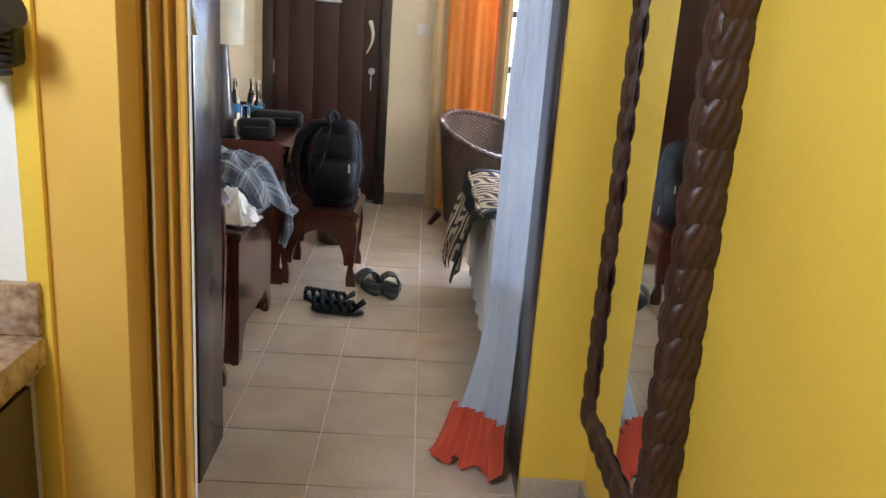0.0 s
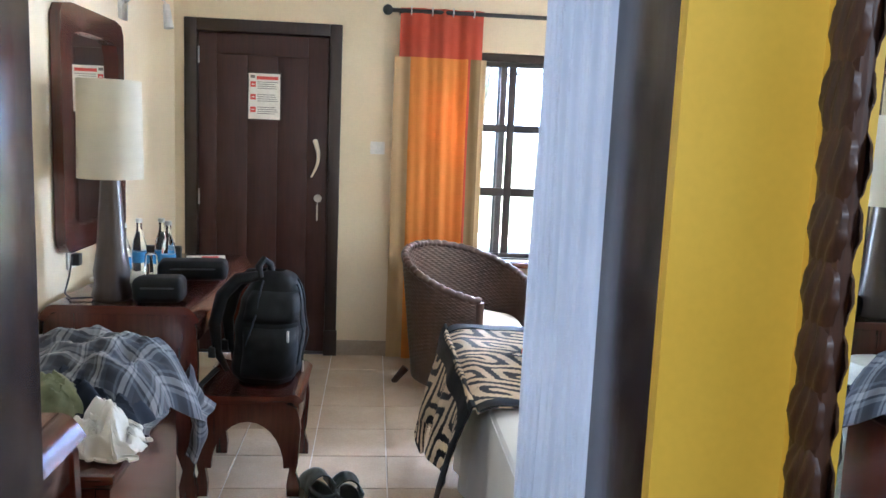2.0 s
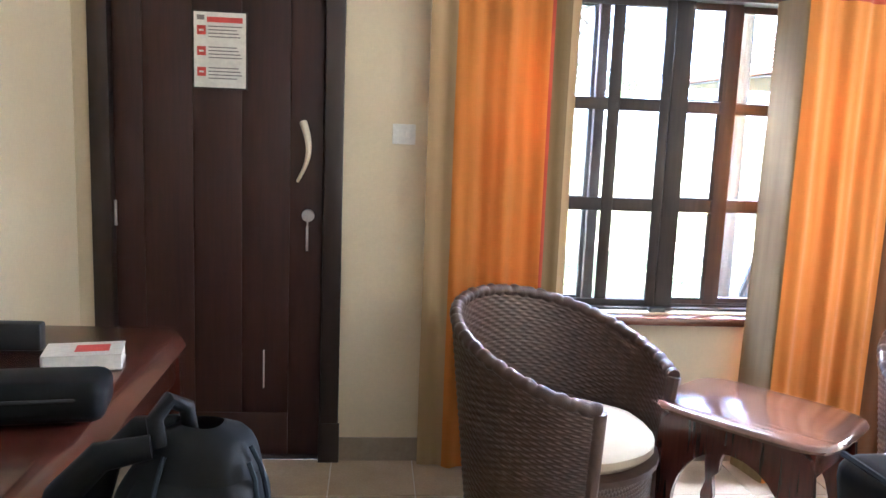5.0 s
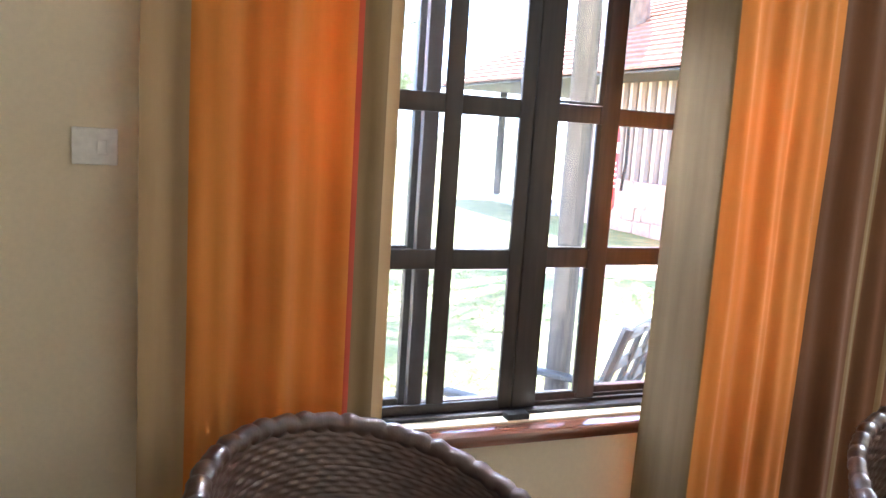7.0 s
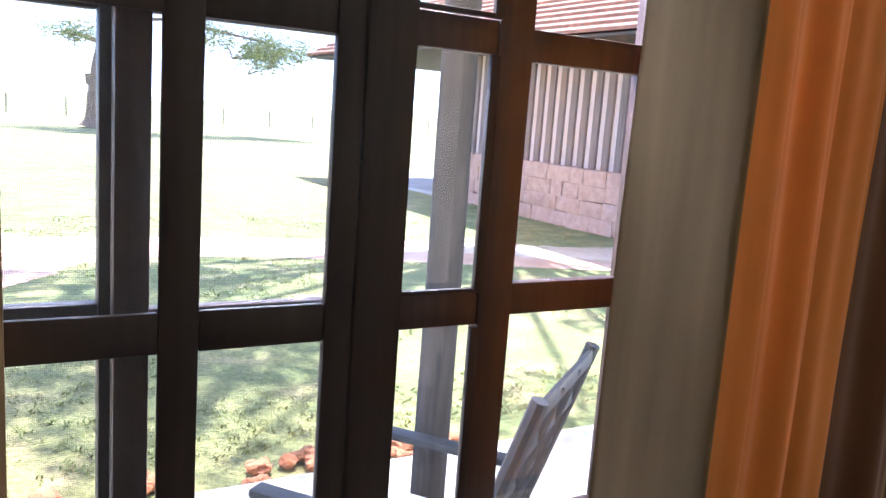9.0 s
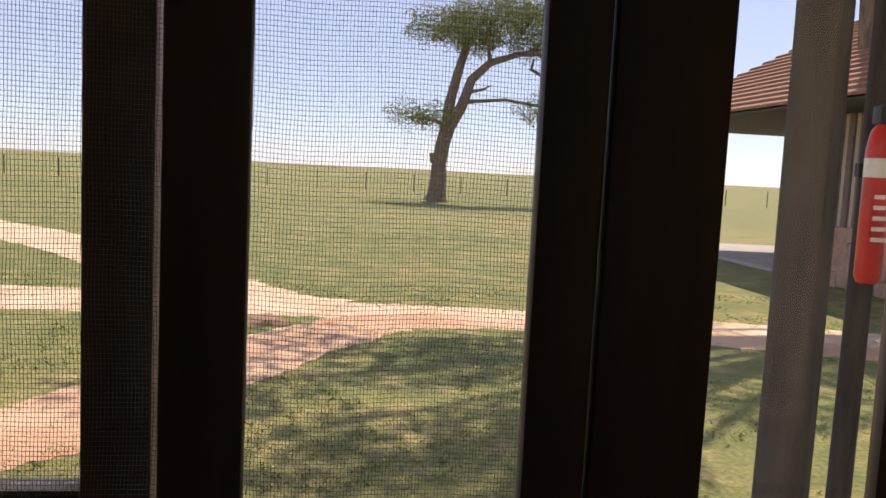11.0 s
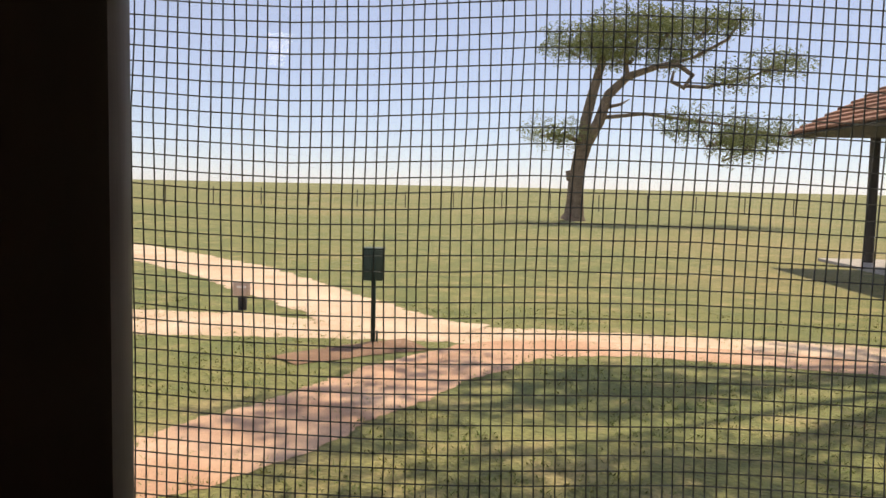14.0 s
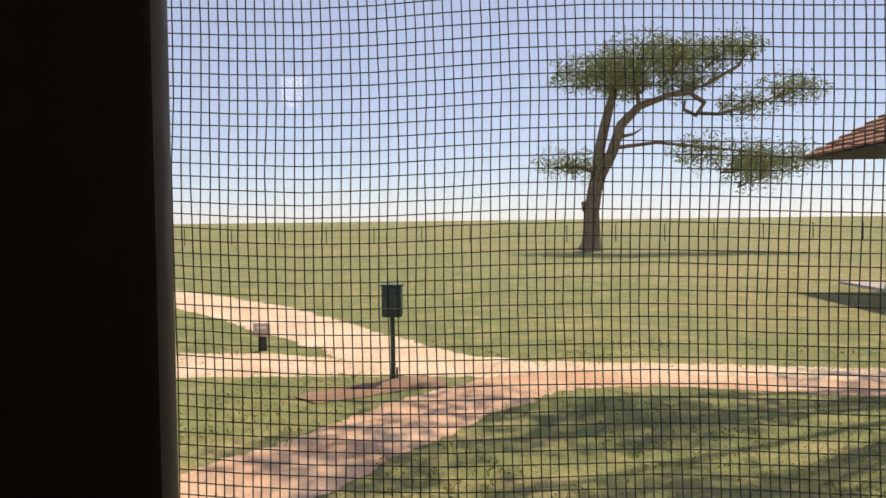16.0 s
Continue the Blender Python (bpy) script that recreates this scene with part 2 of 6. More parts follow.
M["boards"] = surf("grey_board_wall", (0.15, 0.105, 0.085), (0.27, 0.20, 0.16), 6, 0.85, 0.3, 50, stretch=(6, 6, 0.4))
M["board_pale"] = surf("pale_board_wall", (0.52, 0.40, 0.32), (0.66, 0.52, 0.43), 6, 0.85, 0.3, 50, stretch=(6, 6, 0.4))
M["rooftile"] = surf("brown_roof_tile", (0.2, 0.085, 0.045), (0.32, 0.15, 0.085), 8, 0.8, 0.2, 60)
M["stone"] = surf("red_brown_stone", (0.42, 0.235, 0.155), (0.56, 0.35, 0.245), 9, 0.9, 0.5, 40, depth=0.02)
M["slab"] = surf("pale_concrete", (0.36, 0.32, 0.27), (0.46, 0.42, 0.36), 3, 0.85, 0.2)
M["path"] = surf("red_sand_path", (0.50, 0.27, 0.15), (0.66, 0.44, 0.29), 1.3, 0.95, 0.5, 26, depth=0.02)
M["sand"] = surf("pale_sand_path", (0.58, 0.40, 0.25), (0.74, 0.57, 0.40), 1.3, 0.95, 0.5, 26, depth=0.02)
M["soil"] = surf("red_soil", (0.36, 0.12, 0.05), (0.52, 0.22, 0.1), 7, 0.95, 0.6, 30, depth=0.03)
M["darkgreen"] = surf("dark_green_paint", (0.012, 0.035, 0.022), (0.025, 0.06, 0.04), 9, 0.5, 0.05)
M["leafm"] = surf("feathery_leaf", (0.16, 0.20, 0.06), (0.31, 0.33, 0.115), 1.2, 0.7, 0, 9)
M["blade"] = surf("grass_blade", (0.22, 0.28, 0.08), (0.46, 0.42, 0.17), 1.6, 0.8, 0, 30, speck=0.3)
M["chairgrey"] = surf("grey_painted_metal", (0.016, 0.017, 0.019), (0.036, 0.038, 0.042), 9, 0.6, 0.05)
M["mirror"], _nt, _b = nodes_of("mirror_glass")
_b.inputs["Base Color"].default_value, _b.inputs["Metallic"].default_value, _b.inputs["Roughness"].default_value = (0.86, 0.88, 0.87, 1), 1.0, 0.0


def grass_material():
    m, nt, b = nodes_of("dry_green_grass")
    v = coords(nt)
    far = node(nt, "ShaderNodeTexNoise", Scale=0.09, Detail=6.0)
    near = node(nt, "ShaderNodeTexNoise", Scale=2.6, Detail=9.0)
    blade = node(nt, "ShaderNodeTexNoise", Scale=28.0, Detail=4.0)
    for n in (far, near, blade):
        nt.links.new(v, n.inputs["Vector"])
    a = ramp(nt, far.outputs[0], [(0.35, (0.185, 0.18, 0.045)), (0.52, (0.26, 0.23, 0.066)), (0.68, (0.40, 0.285, 0.11))])
    c = ramp(nt, near.outputs[0], [(0.36, (0.06, 0.125, 0.04)), (0.54, (0.18, 0.205, 0.07)), (0.70, (0.44, 0.35, 0.17))])
    d = mixed(nt, 0.5, a, c)
    e = ramp(nt, blade.outputs[0], [(0.3, (0.62, 0.62, 0.62)), (0.7, (1.2, 1.2, 1.2))])
    nt.links.new(mixed(nt, 1.0, d, e, "MULTIPLY"), b.inputs["Base Color"])
    b.inputs["Roughness"].default_value = 0.95
    bp = node(nt, "ShaderNodeBump", Strength=0.6, Distance=0.04)
    nt.links.new(blade.outputs[0], bp.inputs["Height"])
    nt.links.new(bp.outputs[0], b.inputs["Normal"])
    return m


def throw_material():
    """Black and cream interlocking key pattern."""
    m, nt, b = nodes_of("black_cream_key_pattern_cloth")
    v = coords(nt, (1, 1, 1), "UV")
    pat = nt.nodes.new("ShaderNodeAttribute")
    pat.attribute_name = "key_pattern"
    yarn, blot = node(nt, "ShaderNodeTexNoise", Scale=260.0, Detail=2.0), node(nt, "ShaderNodeTexNoise", Scale=7.0, Detail=4.0)
    for n in (yarn, blot):
        nt.links.new(v, n.inputs["Vector"])
    tone = ramp(nt, pat.outputs["Fac"], [(0.42, (0.016, 0.016, 0.021)), (0.50, (0.56, 0.44, 0.30))])
    tone = mixed(nt, 1.0, tone, ramp(nt, blot.outputs[0], [(0.3, (0.72, 0.70, 0.68)), (0.7, (1.1, 1.08, 1.04))]), "MULTIPLY")
    nt.links.new(mixed(nt, 1.0, tone, ramp(nt, yarn.outputs[0], [(0.3, (0.82,) * 3), (0.7, (1.12,) * 3)]), "MULTIPLY"), b.inputs["Base Color"])
    b.inputs["Roughness"].default_value = 0.85
    return m


def plaid_material():
    m, nt, b = nodes_of("blue_grey_white_plaid_cotton")
    v = coords(nt, (1, 1, 1), "UV")
    sep = nt.nodes.new("ShaderNodeSeparateXYZ")
    nt.links.new(v, sep.inputs[0])
    tones = []
    for k, axis in enumerate((0, 1)):
        f = nt.nodes.new("ShaderNodeMath")
        f.operation = "FRACT"
        mul = nt.nodes.new("ShaderNodeMath")
        mul.operation = "MULTIPLY"
        mul.inputs[1].default_value = (7.0, 6.0)[k]
        nt.links.new(sep.outputs[axis], mul.inputs[0])
        nt.links.new(mul.outputs[0], f.inputs[0])
        r = ramp(nt, f.outputs[0], [(0.0, (0.012, 0.014, 0.022)), (0.34, (0.08, 0.088, 0.11)), (0.42, (0.012, 0.014, 0.022)), (0.50, (0.22, 0.22, 0.235)), (0.66, (0.02, 0.024, 0.036)), (0.72, (0.16, 0.17, 0.19)), (0.82, (0.035, 0.042, 0.062))])
        r.node.color_ramp.interpolation = "CONSTANT"
        tones.append(r)
    nt.links.new(mixed(nt, 0.5, tones[0], tones[1]), b.inputs["Base Color"])
    b.inputs["Roughness"].default_value, b.inputs["Sheen Weight"].default_value = 0.9, 0.2
    return m


M["grass"], M["throw"], M["plaid"] = grass_material(), throw_material(), plaid_material()


# ---- building helpers ----
def part(name, bm, material, parent=None, label="", smooth=True):
    me = bpy.data.meshes.new(name)
    bm.normal_update()
    bm.to_mesh(me)
    bm.free()
    me.materials.append(M[material] if isinstance(material, str) else material)
    if smooth:
        me.polygons.foreach_set("use_smooth", [True] * len(me.polygons))
        me.set_sharp_from_angle(angle=radians(40))
    ob = new(name, me)
    ob.parent = parent
    if label:
        ob["label"] = label
    return ob


def thing(name, at, label, category, group="", kind="", turn=0):
    ob = new(name)
    ob.empty_display_size = 0.1
    ob.matrix_basis = pose(*at, 0, 0, turn)
    return tagged(ob, label, category, group, kind)


def setting(ob, label="", category=""):
    return tagged(ob, label, category, "", "structure")


def box(bm, x0, x1, y0, y1, z0, z1, bevel=0.0, seg=2):
    r = bmesh.ops.create_cube(bm, size=1, matrix=Matrix.LocRotScale(((x0 + x1) / 2, (y0 + y1) / 2, (z0 + z1) / 2), None, (x1 - x0, y1 - y0, z1 - z0)))
    if bevel:
        edges = list({e for v in r["verts"] for e in v.link_edges})
        bmesh.ops.bevel(bm, geom=edges, offset=bevel, segments=seg, affect="EDGES", profile=0.5)
    return bm


def boxes(*rows, bevel=0.0):
    bm = bmesh.new()
    for row in rows:
        box(bm, *row, bevel=bevel)
    return bm


def tube(points, radius, n=8, bm=None, caps=True):
    """A round bar along points; radius: one value or one for each point."""
    bm = bm or bmesh.new()
    pts = [Vector(p) for p in points]
    rad = radius if isinstance(radius, (list, tuple)) else [radius] * len(pts)
    rings, side = [], None
    for i, p in enumerate(pts):
        d = (pts[min(i + 1, len(pts) - 1)] - pts[max(i - 1, 0)]).normalized()
        if side is None:
            side = d.cross(Vector((0, 0, 1)) if abs(d.z) < 0.9 else Vector((1, 0, 0))).normalized()
        side = (side - d * side.dot(d)).normalized()
        up = d.cross(side)
        rings.append([bm.verts.new(p + (side * math.cos(k * math.tau / n) + up * math.sin(k * math.tau / n)) * rad[i]) for k in range(n)])
    for a, b in zip(rings, rings[1:]):
        for k in range(n):
            bm.faces.new((a[k], a[(k + 1) % n], b[(k + 1) % n], b[k]))
    if caps:
        bm.faces.new(rings[0][::-1]), bm.faces.new(rings[-1])
    return bm


def lathe(profile, n=24, at=(0, 0, 0), bm=None, squash=1.0):
    """Turned shape from (radius, height) pairs."""
    bm = bm or bmesh.new()
    rings = [[bm.verts.new((at[0] + r * math.cos(k * math.tau / n), at[1] + r * squash * math.sin(k * math.tau / n), at[2] + z)) for k in range(n)] for r, z in profile]
    for a, b in zip(rings, rings[1:]):
        for k in range(n):
            bm.faces.new((a[k], a[(k + 1) % n], b[(k + 1) % n], b[k]))
    for ring, flip in ((rings[0], True), (rings[-1], False)):
        bm.faces.new(ring[::-1] if flip else ring)
    return bm


def grid(f, nu, nv, thick=0.0, uv=None):
    """A sheet over u, v in 0..1; thick: its thickness along the normals."""
    bm = bmesh.new()
    rows = [[bm.verts.new(f(i / nu, j / nv)) for i in range(nu + 1)] for j in range(nv + 1)]
    layer = bm.loops.layers.uv.new("UVMap") if uv else None
    where = {rows[j][i]: (i / nu, j / nv) for j in range(nv + 1) for i in range(nu + 1)} if uv else {}
    for j in range(nv):
        for i in range(nu):
            face = bm.faces.new((rows[j][i], rows[j][i + 1], rows[j + 1][i + 1], rows[j + 1][i]))
            if uv:
                for loop in face.loops:
                    loop[layer].uv = uv(*where[loop.vert])
    if thick:
        bm.normal_update()
        back = [[bm.verts.new(v.co - v.normal * thick) for v in row] for row in rows]
        quads = [((j, i), (j, i + 1), (j + 1, i + 1), (j + 1, i)) for j in range(nv) for i in range(nu)]
        for q in quads:
            face = bm.faces.new([back[a][b] for a, b in q][::-1])
            if uv:
                for loop, (a, b) in zip(face.loops, q[::-1]):
                    loop[layer].uv = uv(b / nu, a / nv)
        rim = [(0, i) for i in range(nu)] + [(j, nu) for j in range(nv)] + [(nv, nu - i) for i in range(nu)] + [(nv - j, 0) for j in range(nv)]
        for (a, b), (c, d) in zip(rim, rim[1:] + rim[:1]):
            bm.faces.new((rows[c][d], rows[a][b], back[a][b], back[c][d]))
    return bm


def extruded(outline, y0, y1, bevel=0.0, axis="y"):
    """A flat outline given in (x, z), made y0 to y1 thick."""
    bm = bmesh.new()
    put = (lambda a, b, c: (a, b, c)) if axis == "y" else (lambda a, b, c: (b, a, c))
    a = [bm.verts.new(put(x, y0, z)) for x, z in outline]
    b = [bm.verts.new(put(x, y1, z)) for x, z in outline]
    caps = [bm.faces.new(a), bm.faces.new(b[::-1])]
    n = len(a)
    for k in range(n):
        bm.faces.new((a[k], b[k], b[(k + 1) % n], a[(k + 1) % n]))
    bmesh.ops.recalc_face_normals(bm, faces=bm.faces[:])
    if bevel:
        bmesh.ops.bevel(bm, geom=[e for c in caps for e in c.edges], offset=bevel, segments=2, affect="EDGES")
    return bm


def rumpled(p, amount, scale):
    return amount * noise.noise(Vector(p) * scale)


# ---- the rooms ----
WX, EX, DY, NY, CEIL = -0.93, 4.7, 6.8, 3.03, 2.75   # west wall, east wall, door wall, doorway wall, ceiling
WIN = (0.72, 2.11, 0.66, 2.0)                        # the window's opening in the door wall
WIN2 = (3.22, 4.45, 0.56, 2.0)
setting(part("floor_slab", boxes((-2.2, EX + 0.2, -1.5, DY, -0.20, -0.005)), "grout"), "pale grout bed under the floor tiles", "floor")
setting(part("ceiling", boxes((-2.2, EX + 0.2, -1.5, DY + 0.2, CEIL, CEIL + 0.15)), "white"), "plain white plastered ceiling", "ceiling")
setting(part("wall_west", boxes((WX - 0.2, WX, NY, DY + 0.2, -0.2, CEIL)), "wall"), "cream plastered wall behind the desk", "wall")
setting(part("wall_east", boxes((EX, EX + 0.2, NY - 0.2, DY + 0.2, -0.2, CEIL)), "wall"), "cream plastered wall", "wall")
rows = [(-0.867 + 0.02, 0.078, DY + 0.02, DY + 0.2, 2.10, CEIL), (WX, -0.847, DY, DY + 0.2, -0.2, CEIL), (0.078, WIN[0], DY, DY + 0.2, -0.2, CEIL),
        (WIN[0], WIN[1], DY, DY + 0.2, -0.2, WIN[2]), (WIN[0], WIN[1], DY, DY + 0.2, WIN[3], CEIL), (WIN[1], WIN2[0], DY, DY + 0.2, -0.2, CEIL),
        (WIN2[0], WIN2[1], DY, DY + 0.2, -0.2, WIN2[2]), (WIN2[0], WIN2[1], DY, DY + 0.2, WIN2[3], CEIL), (WIN2[1], EX, DY, DY + 0.2, -0.2, CEIL)]
rows[0] = (-0.847, 0.078, DY, DY + 0.2, 2.10, CEIL)
setting(part("wall_north", boxes(*rows), "wall", smooth=False), "cream plastered wall with the door and windows", "wall")
setting(part("wall_doorway", boxes((0.766, EX, 2.95, NY, -0.2, CEIL), (-2.2, -0.31, 2.83, NY, -0.2, CEIL), (-0.31, 0.765, 2.83, NY, 2.2, CEIL)), "wall", smooth=False), "cream plastered wall round the doorway", "wall")
setting(part("wall_yellow_end", boxes((0.7355, 0.935, 2.711, 2.7395, -0.2, CEIL), (0.766, 0.935, 2.7395, 2.95, -0.2, CEIL)), "yellow"), "bright yellow painted return beside the doorway", "wall")
setting(part("wall_yellow", boxes((0.935, 1.1, -1.5, 2.95, -0.2, CEIL)), "yellow"), "bright yellow painted bathroom wall", "wall")
setting(part("wall_south", boxes((-2.2, 1.1, -1.5, -1.3, -0.2, CEIL)), "white"), "white plastered bathroom wall", "wall")
setting(part("wall_bath_west", boxes((-2.4, -2.2, -1.5, NY, -0.2, CEIL)), "white"), "white plastered bathroom wall", "wall")
# partition end in the yellow whose light tint is painted in
setting(part("wall_nib", boxes((-2.2, -0.145, 1.9, 2.0, -0.2, CEIL), bevel=0.006), "ochre"), "yellow painted end of the partition wall, coloured ochre for the light on it", "wall")
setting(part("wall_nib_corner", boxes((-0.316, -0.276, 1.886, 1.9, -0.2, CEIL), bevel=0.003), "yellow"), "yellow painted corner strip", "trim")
setting(part("wall_nib_face", boxes((-2.2, -0.316, 1.888, 1.9, -0.2, CEIL)), "white"), "cream painted wall over the vanity", "wall")
# doorway lining
jamb = thing("door_1", (0, 0, 0), "dark glossy timber lining of the open doorway", "doorway", "", "structure")
part("jamb", boxes((-0.31, -0.255, 2.74, 3.035, 0.0, 2.2), bevel=0.004), "jamb", jamb)
part("jamb", boxes((0.735, 0.765, 2.74, 3.035, 0.0, 2.2), bevel=0.001), "jamb", jamb)
part("head", boxes((-0.255, 0.735, 2.74, 3.035, 2.16, 2.2), bevel=0.004), "frame", jamb)
for x0, x1, y0, y1 in ((0.098, 3.2, DY - 0.012, DY), (0.7355, 0.923, 2.699, 2.711), (0.923, 0.935, -1.3, 2.711), (WX, WX + 0.012, NY, DY - 0.012)):
    setting(part("baseboard", boxes((x0, x1, y0, y1, 0.0, 0.10), bevel=0.002), "skirt"), "grey-beige tile skirting along the wall", "baseboard")


# ---- door to the garden ----
def arc(cx, cz, r, a0, a1, n=10):
    return [(cx + r * math.cos(radians(a0 + (a1 - a0) * k / n)), cz + r * math.sin(radians(a0 + (a1 - a0) * k / n))) for k in range(n + 1)]


def build_door():
    d = thing("door_2", (0, DY, 0), "closed dark mahogany plank door in a dark frame", "door", "", "structure")
    x0, x1, top = -0.867, 0.098, 2.12
    f = part("door_frame", boxes((x0, x0 + 0.075, -0.025, 0.12, 0, top), (x1 - 0.075, x1, -0.025, 0.12, 0, top), (x0 + 0.075, x1 - 0.075, -0.024, 0.12, top - 0.075, top), bevel=0.006), "frame", d)
    part("plinth_block", boxes((x1 - 0.08, x1 + 0.006, -0.034, -0.02, 0, 0.17), bevel=0.003), "frame", d)
    lx0, lx1, lt = x0 + 0.08, x1 - 0.08, top - 0.08
    part("stile", boxes((lx0, lx0 + 0.11, 0.012, 0.055, 0.019, lt), bevel=0.004), "door", d)
    part("stile", boxes((lx1 - 0.13, lx1, 0.012, 0.055, 0.019, lt), bevel=0.004), "door", d)
    part("rail", boxes((lx0 + 0.11, lx1 - 0.13, 0.012, 0.055, lt - 0.13, lt), bevel=0.004), "door", d)
    part("rail", boxes((lx0 + 0.11, lx1 - 0.13, 0.012, 0.055, 0.019, 0.2), bevel=0.004), "door", d)
    part("door_stop", boxes((x0 + 0.06, x1 - 0.06, 0.058, 0.075, 0.017, top - 0.06)), "door", d)
    part("threshold", boxes((x0 + 0.075, x1 - 0.075, 0.0, 0.115, 0, 0.016), bevel=0.004), "frame", d)
    n = 3
    w = (lx1 - 0.13 - lx0 - 0.11) / n
    for k in range(n):
        a = lx0 + 0.11 + k * w
        part("plank", boxes((a + 0.0005, a + w - 0.0005, 0.018, 0.05, 0.2, lt - 0.13), bevel=0.0015), "door", d)
    for z in (0.3, 1.02, 1.9):
        part("hinge", tube([(lx0 + 0.002, 0.008, z - 0.05), (lx0 + 0.002, 0.008, z + 0.05)], 0.006), "steel", d, "steel butt hinge")
    # a curved horn as pull
    pts = [(-0.062 + 0.035 * math.sin(math.pi * k / 12) - 0.02 * k / 12, -0.035 * math.sin(math.pi * k / 12) + 0.012, 1.40 - 0.235 * k / 12) for k in range(13)]
    part("handle", tube(pts, [0.016 - 0.010 * (k / 12) for k in range(13)], 10), "ivory", d, "curved ivory-coloured horn pull")
    bm = bmesh.new()
    bmesh.ops.create_cone(bm, cap_ends=True, segments=20, radius1=0.026, radius2=0.024, depth=0.018, matrix=pose(-0.038, 0.004, 1.03, 90))
    lock = part("lock", bm, "steel", d, "round steel lock with keys")
    part("key", boxes((-0.041, -0.036, -0.02, -0.002, 0.99, 1.03), (-0.044, -0.034, -0.018, -0.013, 0.89, 0.99), bevel=0.001), "steel", lock)
    # daylight through a crack in the door, drawn as a white strip
    part("light_gap", boxes((-0.213, -0.207, 0.006, 0.0105, 0.31, 0.47)), "plastic", d, "thin pale strip drawn for daylight through a door crack")
    return d


def build_notice():
    x0, z0, w, h, y = -0.48, 1.519, 0.196, 0.283, DY + 0.018
    n = thing("notice", (x0, y, z0), "white printed notice with red marks on the door", "notice")
    part("backing", boxes((-0.006, w + 0.006, -0.006, 0.0015, -0.006, h + 0.006), bevel=0.001), "frame", n)
    part("sheet", boxes((0, w, -0.008, -0.006, 0, h)), "paper", n)
    part("heading", boxes((0.05, w - 0.012, -0.0092, -0.008, h - 0.038, h - 0.018)), "redink", n)
    part("emblem", boxes((0.012, 0.04, -0.0092, -0.008, h - 0.03, h - 0.012)), "greyink", n)
    for k in range(3):
        z = h - 0.085 - k * 0.078
        part("icon", boxes((0.012, 0.045, -0.0092, -0.008, z, z + 0.034)), "redink", n, "red square pictogram")
        part("icon_mark", boxes((0.02, 0.037, -0.0102, -0.0092, z + 0.013, z + 0.02)), "paper", n)
        for j in range(4):
            zz = z + 0.03 - j * 0.013
            part("text_line", boxes((0.055, w - 0.014 - 0.02 * ((j * 7 + k * 3) % 4) / 3, -0.0092, -0.008, zz, zz + 0.004)), "greyink", n)


def build_switch(x, z, y, w, h, name="light_switch", label="white plastic light switch on the wall"):
    s = thing(name, (x, y, z), label, "switch")
    part("plate", boxes((0, w, -0.010, 0, 0, h), bevel=0.003), "plastic", s)
    part("rocker", boxes((w * 0.56, w * 0.76, -0.014, -0.010, h * 0.3, h * 0.68), bevel=0.002), "plastic", s)


# ---- window ----
MESH_Y = 6.875


def sash(name, parent, x0, x1, y0, y1, stiles, muntins, zb, zt, bars, rail, mat="sashi", last=None):
    """A sash frame: stiles at its ends (the last of its own width), muntins between, bars across."""
    last = last or stiles
    s = part(name, boxes((x0, x0 + stiles, y0, y1, zb, zt), (x1 - last, x1, y0, y1, zb, zt),
                         (x0 + stiles, x1 - last, y0 + 0.001, y1 - 0.001, zb, zb + rail), (x0 + stiles, x1 - last, y0 + 0.001, y1 - 0.001, zt - rail, zt), bevel=0.003), mat, parent)
    for m0, m1 in muntins:
        part("muntin", boxes((m0, m1, y0 + 0.002, y1 - 0.002, zb + rail, zt - rail), bevel=0.003), mat, s)
    cols = [x0 + stiles] + [v for m in muntins for v in m] + [x1 - last]
    for b0, b1 in bars:
        for a, b in zip(cols[::2], cols[1::2]):
            part("glazing_bar", boxes((a, b, y0 + 0.003, y1 - 0.003, b0, b1), bevel=0.003), mat, s)
    return s, cols


